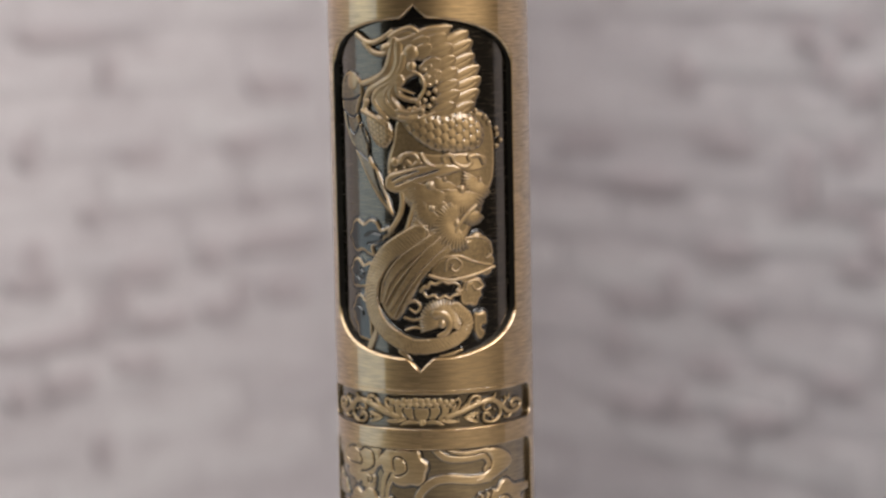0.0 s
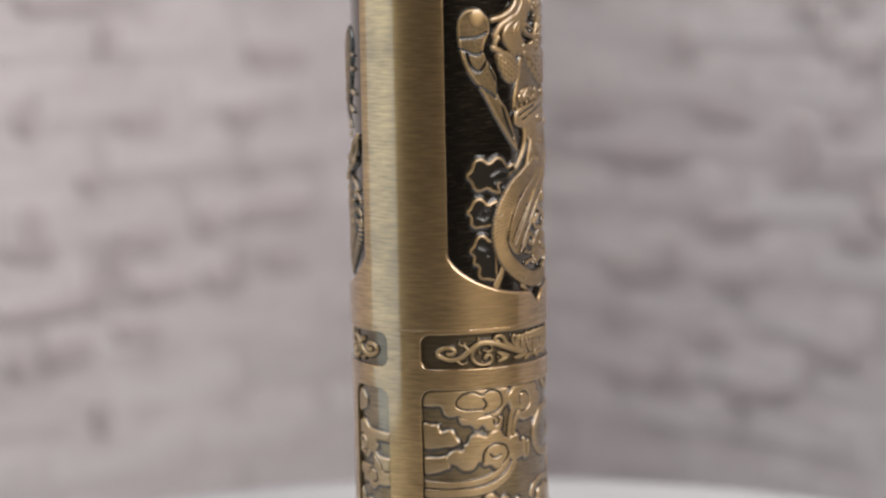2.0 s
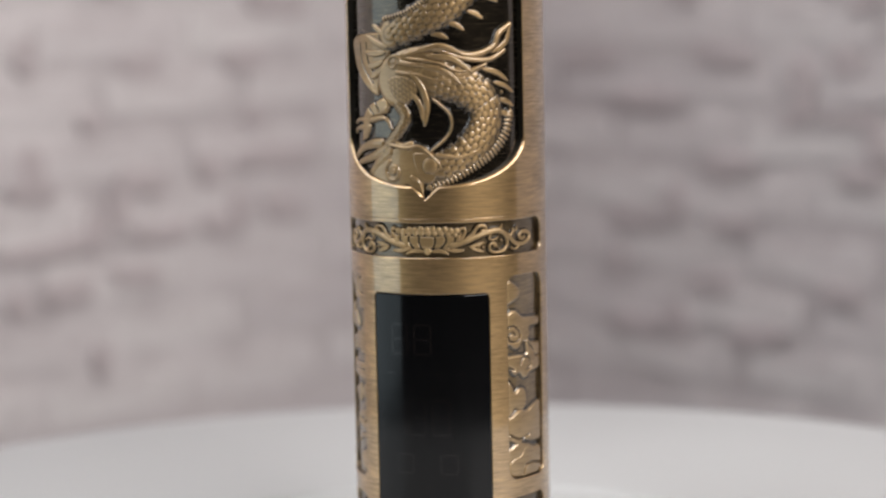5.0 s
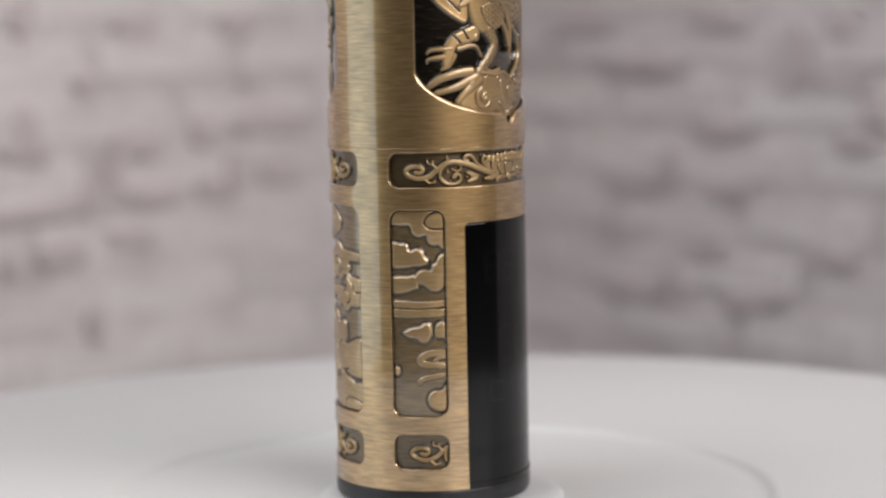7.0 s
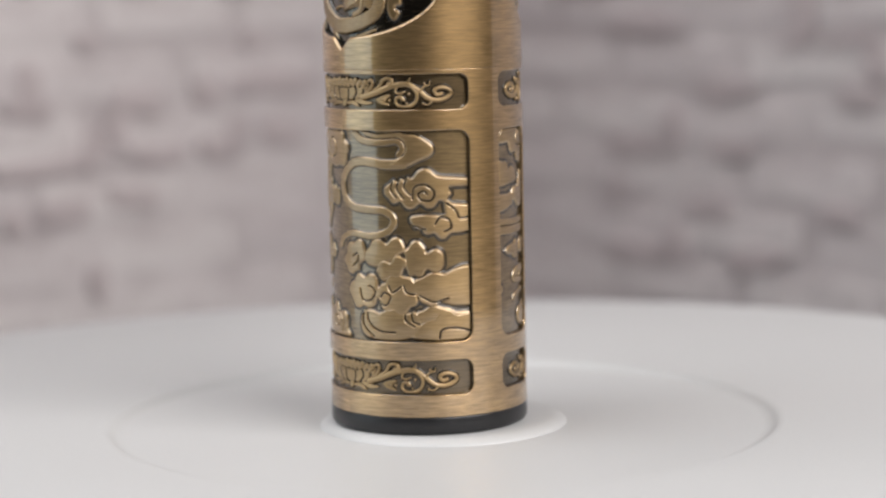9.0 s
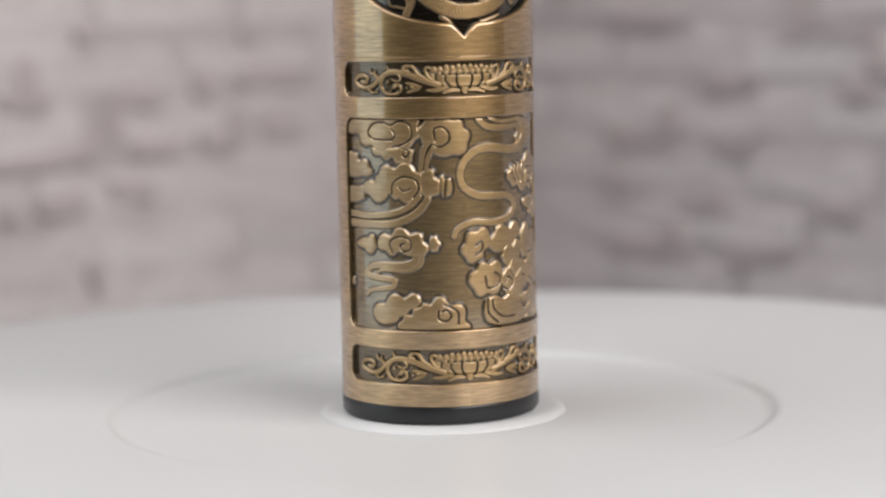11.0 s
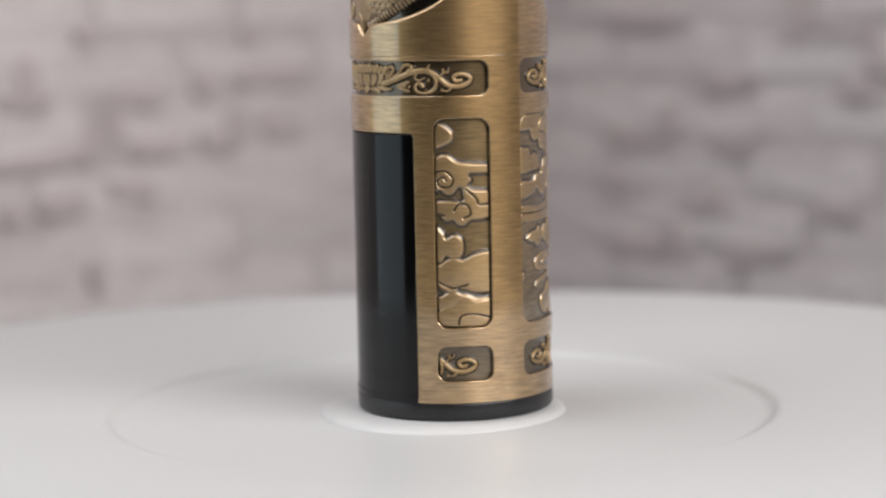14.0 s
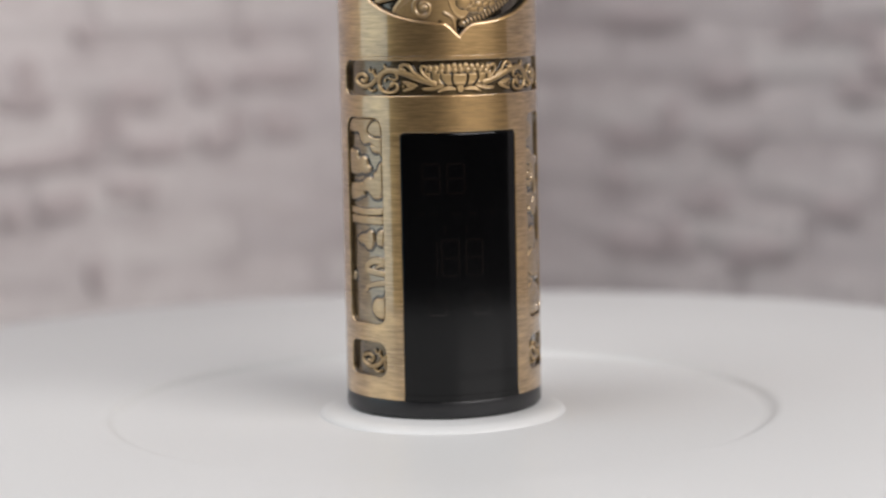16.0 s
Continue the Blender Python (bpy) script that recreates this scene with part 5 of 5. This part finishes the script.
# ---- scrollwork of the bands: a lotus with leaves, and vines that curl to both ends ----
BAND_ART = [("lotus_bowl", fill([(-4.9, 1.2), (-4.75, 0.0), (-3.9, -0.8), (-2.2, -1.15), (2.2, -1.15), (3.9, -0.8), (4.75, 0.0), (4.9, 1.2), (2.6, 1.55), (0, 1.65), (-2.6, 1.55)], 0.34, 0.4,
                                grooves=[[(m * 0.85, -1.1), (m * 1.15, -0.3), (m * 1.1, 0.45)] for m in (-1, 1)] + [[(m * 2.0, -1.05), (m * 2.7, -0.2), (m * 2.65, 0.5)] for m in (-1, 1)] + [[(m * 3.2, -0.85), (m * 4.0, -0.1), (m * 4.0, 0.55)] for m in (-1, 1)] + [[(-4.6, 0.85), (-2.3, 0.68), (0, 0.62), (2.3, 0.68), (4.6, 0.85)]], dome=0.07, gd=0.16))]
for k in range(-5, 6):
    BAND_ART.append(("lotus_seed", knob(0.86 * k, 1.42 - 0.012 * k * k + 0.12 * (k % 2), 0.52, 0.30, 0.22)))
for k in range(-4, 5):
    BAND_ART.append(("lotus_seed", knob(0.95 * k + 0.2, 0.92 - 0.01 * k * k, 0.42, 0.24, 0.28)))
BAND_ART.append(("lotus_leaf", leaf((0, -1.05), (0.1, -2.0), 0.75, 0.42)))
for m in (-1, 1):
    BAND_ART += [("lotus_leaf", leaf((m * 0.7, -1.5), (m * 3.2, -1.95), 0.38, 0.44, 0.0, 0.10 * m)),
                 ("lotus_leaf", leaf((m * 2.4, -1.05), (m * 5.4, -1.45), 0.40, 0.42, 0.0, -0.06 * m)),
                 ("long_leaf", leaf((m * 4.4, -0.75), (m * 7.2, 0.3), 0.30, 0.42, 0.05, 0.04 * m)),
                 ("hooked_petal", stroke([(m * 4.5, -0.1), (m * 5.1, 0.35), (m * 5.5, 1.1), (m * 5.3, 1.6), (m * 4.8, 1.45)], 0.34, 0.26, 0.46)),
                 ("leaf_tuft", leaf((m * 6.2, -1.0), (m * 8.3, -0.45), 0.38, 0.46)),
                 ("leaf_tuft", leaf((m * 6.4, -1.2), (m * 8.2, -1.75), 0.34, 0.44)),
                 ("leaf_flick", leaf((m * 10.4, 1.0), (m * 11.2, 1.95), 0.28, 0.44, 0.0, -0.15 * m))]
    for name, pts, w0, w1 in (("vine", [(3.6, -0.75), (5.9, -0.1), (8.35, 0.75), (10.6, 1.0), (12.3, 0.15), (13.6, -0.85), (15.1, -1.15), (16.5, -0.75), (17.0, -0.15), (16.3, 0.4), (15.2, 0.5), (14.5, 0.1), (14.9, -0.4), (15.6, -0.3)], 0.52, 0.32),
                              ("vine_curl", [(11.2, 0.85), (12.0, -0.1), (12.0, -1.1), (11.2, -1.85), (10.0, -2.0), (9.1, -1.5), (9.2, -0.8), (9.9, -0.7), (10.2, -1.1)], 0.36, 0.26),
                              ("leaf_head", [(5.7, 0.2), (6.6, 0.75), (7.1, 1.5), (7.8, 1.85), (8.5, 1.6), (8.5, 1.1), (8.0, 1.05)], 0.30, 0.36),
                              ("tendril", [(12.6, 0.15), (13.2, 0.75), (13.8, 0.85), (13.9, 1.3)], 0.24, 0.14),
                              ("tendril", [(9.4, 0.8), (9.0, 0.1), (9.6, -0.25), (10.4, 0.05)], 0.22, 0.16),
                              ("tendril", [(14.2, -1.3), (13.6, -1.75), (12.8, -1.6)], 0.22, 0.14)):
        BAND_ART.append((name, stroke([(m * x, z) for x, z in pts], w0, w1, 0.48)))
    for x, z, q in ((9.9, -0.95, 0.30), (7.4, -0.95, 0.34), (12.9, -1.6, 0.26), (13.1, 1.05, 0.24), (8.1, -1.1, 0.24), (11.0, -0.3, 0.26), (10.6, -1.5, 0.2)):
        BAND_ART.append(("bud", knob(m * x, z, q, 0.46)))


def lifted(shape, dz):
    """The same ornament at another height along the tube."""
    field, (s0, s1, z0, z1) = shape
    return (lambda S, Z: field(S, Z - dz)), (s0, s1, z0 + dz, z1 + dz)


# ---- grounds and ornaments, opening by opening ----
def dress(ground_ob, art, r, mat, mid, a0, a1, dz=0.0, res=0.1, box=None, tall=1.0):
    """box: lower and upper edge and corner radius of a rounded panel; none for the arched windows."""
    clip = (a0 * ARC, a1 * ARC, box[0], box[1]) if box else (a0 * ARC - 0.25, a1 * ARC + 0.25, -999, 999)
    for name, shape in art:
        relief(name, lifted(shape, dz) if dz else shape, ground_ob, r, mat, mid, "", res, clip, box[2] if box else 0.0, tall)


def opened(name, a0, a1, z0, z1, r, mat, label):
    return curved_plate(name, a0 - 1.2, a1 + 1.2, z0 - 0.3, z1 + 0.3, r, 0.4, mat, tube, label)


R_WIN, R_PAN, R_BAND = R_UP - WINDOW_DEPTH + 0.02, R_LOW - PANEL_DEPTH + 0.02, R_LOW - BAND_DEPTH + 0.02
dress(opened("phoenix_window", -62, 62, 51.8, 100.4, R_WIN, WINDOW_GROUND, "blackened window with raised brass phoenix and clouds"), PHOENIX_ART, R_WIN, RELIEF, 0, -62.5, 62.5, tall=0.66)
dress(opened("dragon_window", -242, -118, 51.8, 100.4, R_WIN, WINDOW_GROUND, "blackened window with raised brass dragon and flames"), DRAGON_ART, R_WIN, RELIEF, -180, -62.5, 62.5, tall=0.60)
dress(opened("cloud_panel", -79.4, 79.4, 12.7, 41.1, R_PAN, GROUND, "tarnished brass panel with raised clouds and ribbon"), PANEL_ART, R_PAN, CLOUD, 0, -79.4, 79.4, 0.0, 0.08, (12.7, 41.1, 1.6))
for m in (-1, 1):
    lo, hi = sorted((m * 47.4, m * 79.6))
    dress(opened("narrow_cloud_panel", lo - 180, hi - 180, 12.7, 40.9, R_PAN, GROUND, "narrow tarnished brass panel with raised clouds"), PANEL_ART, R_PAN, CLOUD, -180, lo, hi, 0.0, 0.08, (12.7, 40.9, 1.6))
    dress(opened("small_scroll_panel", lo - 180, hi - 180, 5.5, 10.25, R_BAND, BAND_GROUND, "small dark panel with a curled vine end"), BAND_ART, R_BAND, BAND_BRASS, -180, lo, hi, 7.87, 0.07, (5.5, 10.25, 1.35))
dress(opened("scroll_band", -79.2, 79.2, 43.88, 48.58, R_BAND, BAND_GROUND, "dark band with raised lotus and scrolling vines"), BAND_ART, R_BAND, BAND_BRASS, 0, -79.2, 79.2, 46.23, 0.07, (43.88, 48.58, 1.35))
dress(opened("scroll_band", -259.5, -100.5, 43.88, 48.58, R_BAND, BAND_GROUND, "dark band with raised lotus and scrolling vines"), BAND_ART, R_BAND, BAND_BRASS, -180, -79.5, 79.5, 46.23, 0.07, (43.88, 48.58, 1.35))
dress(opened("scroll_band", -79.2, 79.2, 5.5, 10.25, R_BAND, BAND_GROUND, "dark band with raised lotus and scrolling vines"), BAND_ART, R_BAND, BAND_BRASS, 0, -79.2, 79.2, 7.87, 0.07, (5.5, 10.25, 1.35))


# ---- the display's unlit segments ----
def bar(a0, z0, a1, z1, w):
    """A thin bar on the screen between two places, in degrees from its middle and mm."""
    s0, s1 = sorted((a0, a1))
    return curved_plate("segment", -180 + s0 - w / ARC / 2, -180 + s1 + w / ARC / 2, min(z0, z1) - w / 2, max(z0, z1) + w / 2, 13.625, 0.02, DIGIT, screen)


def digit(a, z, wide, high, marks="abcdefg"):
    """Seven segments about a place."""
    h, v = wide / ARC / 2, high / 2
    ends = {"a": (-h, v, h, v), "g": (-h, 0, h, 0), "d": (-h, -v, h, -v), "f": (-h, 0, -h, v), "b": (h, 0, h, v), "e": (-h, -v, -h, 0), "c": (h, -v, h, 0)}
    for m in marks:
        x0, z0, x1, z1 = ends[m]
        k = 0.22
        if z0 == z1:
            bar(a + x0 + k / ARC, z + z0, a + x1 - k / ARC, z + z1, 0.2)
        else:
            bar(a + x0, z + z0 + k, a + x1, z + z1 - k, 0.2)


for a in (-17.7, -3.6):
    digit(a, 32.75, 2.4, 4.0)
for a, m in ((-20.0, "bc"), (-7.6, "abcdefg"), (6.5, "abcdefg")):
    digit(a, 22.05, 2.4, 4.8, m)
for a in (-24, -16, -4, 6, 18):
    bar(a - 2, 28.0, a + 2, 28.0, 0.18)
for a in (-10.4, 2.0):
    bar(a, 25.5, a, 26.3, 0.18)
for a in (-15.4, 10.8):
    digit(a, 15.6, 2.4, 2.6, "abcdef")

# ---- the brick corner behind: two walls that meet behind the tube ----
CORNER_X, CORNER_Y, LEAN = 0.0057, 0.3525, math.atan(1.15)
rng = random.Random(7)


def wing(name, m):
    """A wall that runs from the corner towards the camera's side; its own x runs along it from the corner."""
    ob = tagged(part(name, slab(-0.004, 0.0, FLOOR_Z, 0.50, 0.03, 0.30) if m > 0 else slab(-0.42, 0.0, FLOOR_Z, 0.004, 0.03, 0.30), MORTAR, None, "", False),
                "low wall of weathered whitewashed brick meeting another in a corner", "wall", "", "structure")
    ob.matrix_basis = pose(CORNER_X, CORNER_Y, 0, 0, 0, -m * math.degrees(LEAN))
    return ob


def brick_mesh(seed):
    """A worn brick, 44.5 mm long and 12.6 mm high, its front rounded and chipped along the arrises."""
    r = random.Random(seed)
    long, high = 0.0422, 0.0126
    bm = slab(-long / 2, 0, -high / 2, long / 2, 0.010, high / 2)
    bmesh.ops.subdivide_edges(bm, edges=[e for e in bm.edges if abs(e.verts[0].co.x - e.verts[1].co.x) > 0.01], cuts=4)
    bmesh.ops.bevel(bm, geom=[e for e in bm.edges if max(v.co.y for v in e.verts) < 0.001 and len(e.link_faces) == 2 and e.calc_face_angle(0) > 1], offset=0.0016, segments=2, affect="EDGES")
    for v in bm.verts:
        v.co += Vector((r.uniform(-1, 1) * 0.0010, r.uniform(-0.3, 0.3) * 0.0008, r.uniform(-1, 1) * 0.0008))
    me = bpy.data.meshes.new("brick")
    bm.to_mesh(me)
    bm.free()
    me.materials.append(BRICK)
    return me


def patch_mesh(seed):
    """A ragged dark mauve patch for dark joints and worn spots, one metre across, to be sized."""
    r = random.Random(seed)
    bm = bmesh.new()
    n = 22
    rim = []
    for k in range(n):
        c, d = math.cos(2 * math.pi * k / n), math.sin(2 * math.pi * k / n)
        q = 0.5 * (0.62 + 0.38 * r.random())
        rim.append((q * math.copysign(abs(c) ** 0.6, c), q * math.copysign(abs(d) ** 0.6, d)))
    front = [bm.verts.new((x, -0.0004, z)) for x, z in rim]
    back = [bm.verts.new((x * 1.15, 0.0009, z * 1.15)) for x, z in rim]
    bm.faces.new(front)
    for k in range(n):
        bm.faces.new((front[k - 1], front[k], back[k], back[k - 1]))
    bmesh.ops.recalc_face_normals(bm, faces=bm.faces)
    me = bpy.data.meshes.new("dark_patch")
    bm.to_mesh(me)
    bm.free()
    me.materials.append(DARK_MAUVE)
    return me


wall_west_brick, wall_east_brick = wing("wall_brick_west", -1), wing("wall_brick_east", 1)
brick_kinds = [brick_mesh(k) for k in range(6)]
COURSE = 0.0150
# bond of each wall: length of a brick, first upright joint of the even and of the odd courses, in mm
for m, wall, long, even, odd, count in ((-1, wall_west_brick, 50.0, 41.0, 11.0, 6), (1, wall_east_brick, 44.5, 43.0, 20.5, 8)):
    for row in range(24):
        z = -0.0896 + COURSE * (row + 0.5)
        first = even if row % 2 else odd
        joints = [0.0] + [first + long * k for k in range(count)]
        for u0, u1 in zip(joints, joints[1:]):
            u0, u1 = u0 + rng.uniform(-1, 1), u1 + rng.uniform(-1, 1)
            b = new("brick", rng.choice(brick_kinds))
            b.parent = wall
            b.matrix_basis = pose(m * (u0 + u1) / 2 * MM, -0.0006 + rng.uniform(-0.0003, 0.0003), z + rng.uniform(-0.0006, 0.0006), rng.uniform(-0.8, 0.8), rng.uniform(-0.6, 0.6), rng.uniform(-0.5, 0.5)) @ Matrix.Diagonal(((u1 - u0) / 44.5, 1, rng.uniform(0.95, 1.05), 1))
patch_kinds = [patch_mesh(k) for k in range(7)]
# along the wall from the corner, height, width, height of each dark patch, in mm
PATCHES_W = [(102.6, 33, 9, 7), (78, 34, 30, 6), (92, 21, 6, 9), (119, 17.5, 18, 5), (99, 17.5, 15, 4.5), (134, 24, 6, 10), (126, 31, 15, 6), (160.6, 36.5, 6, 11), (161, 31, 15, 4), (141.6, 20, 5.5, 9), (156, 17, 28, 4.5), (75, 20, 17, 6),
            (129, 7, 15, 5), (151, 5.5, 14, 6), (167, 4.5, 6, 6), (141.4, -13, 5, 8), (135, 82, 5.5, 8), (161.7, 64, 6, 9), (76, 75, 24, 5.5), (142, 46.6, 7, 4), (85, 45, 8, 4), (125, 60.5, 13, 4), (89, 60.5, 14, 6), (150, 91, 26, 4)]
PATCHES_E = [(90.6, 77.5, 7, 8), (139, 80, 5, 9), (149.6, 74, 9, 7), (131, 88, 7, 8), (146, 89, 9, 6), (103, 59.5, 19, 5), (55, 58.5, 20, 5), (131, 52, 6, 15), (144.4, 58.4, 9, 6), (130, 44.6, 9, 4.5), (146, 44, 14, 3.5), (77, 47.5, 28, 4),
            (154, 38, 7, 9), (149, 30, 12, 5), (105, 31, 17, 4.5), (87, 20, 6, 10), (71, 15, 20, 4.5), (107, 15.2, 14, 4.5), (66, 3, 5.5, 7), (99, -1, 14, 5), (142.5, 0, 11, 5), (88, -11, 6.5, 10), (72, -14, 20, 5), (115, -13, 18, 5.5)]
for m, wall, spots in ((-1, wall_west_brick, PATCHES_W), (1, wall_east_brick, PATCHES_E)):
    for k, (u, z, w, h) in enumerate(spots):
        b = new("dark_patch", patch_kinds[k % 7])
        b.parent = wall
        b.matrix_basis = pose(m * u * MM, -0.0014, z * MM, 0, rng.uniform(-6, 6), 0) @ Matrix.Diagonal((1.2 * w * MM, 1, 1.15 * h * MM, 1))


def motions():
    times = [0.5 * k for k in range(33)]
    walk(tube, [(t, tube_row(t)) for t in times])
    walk(turntable, [(t, table_row(t)) for t in times])


motions()
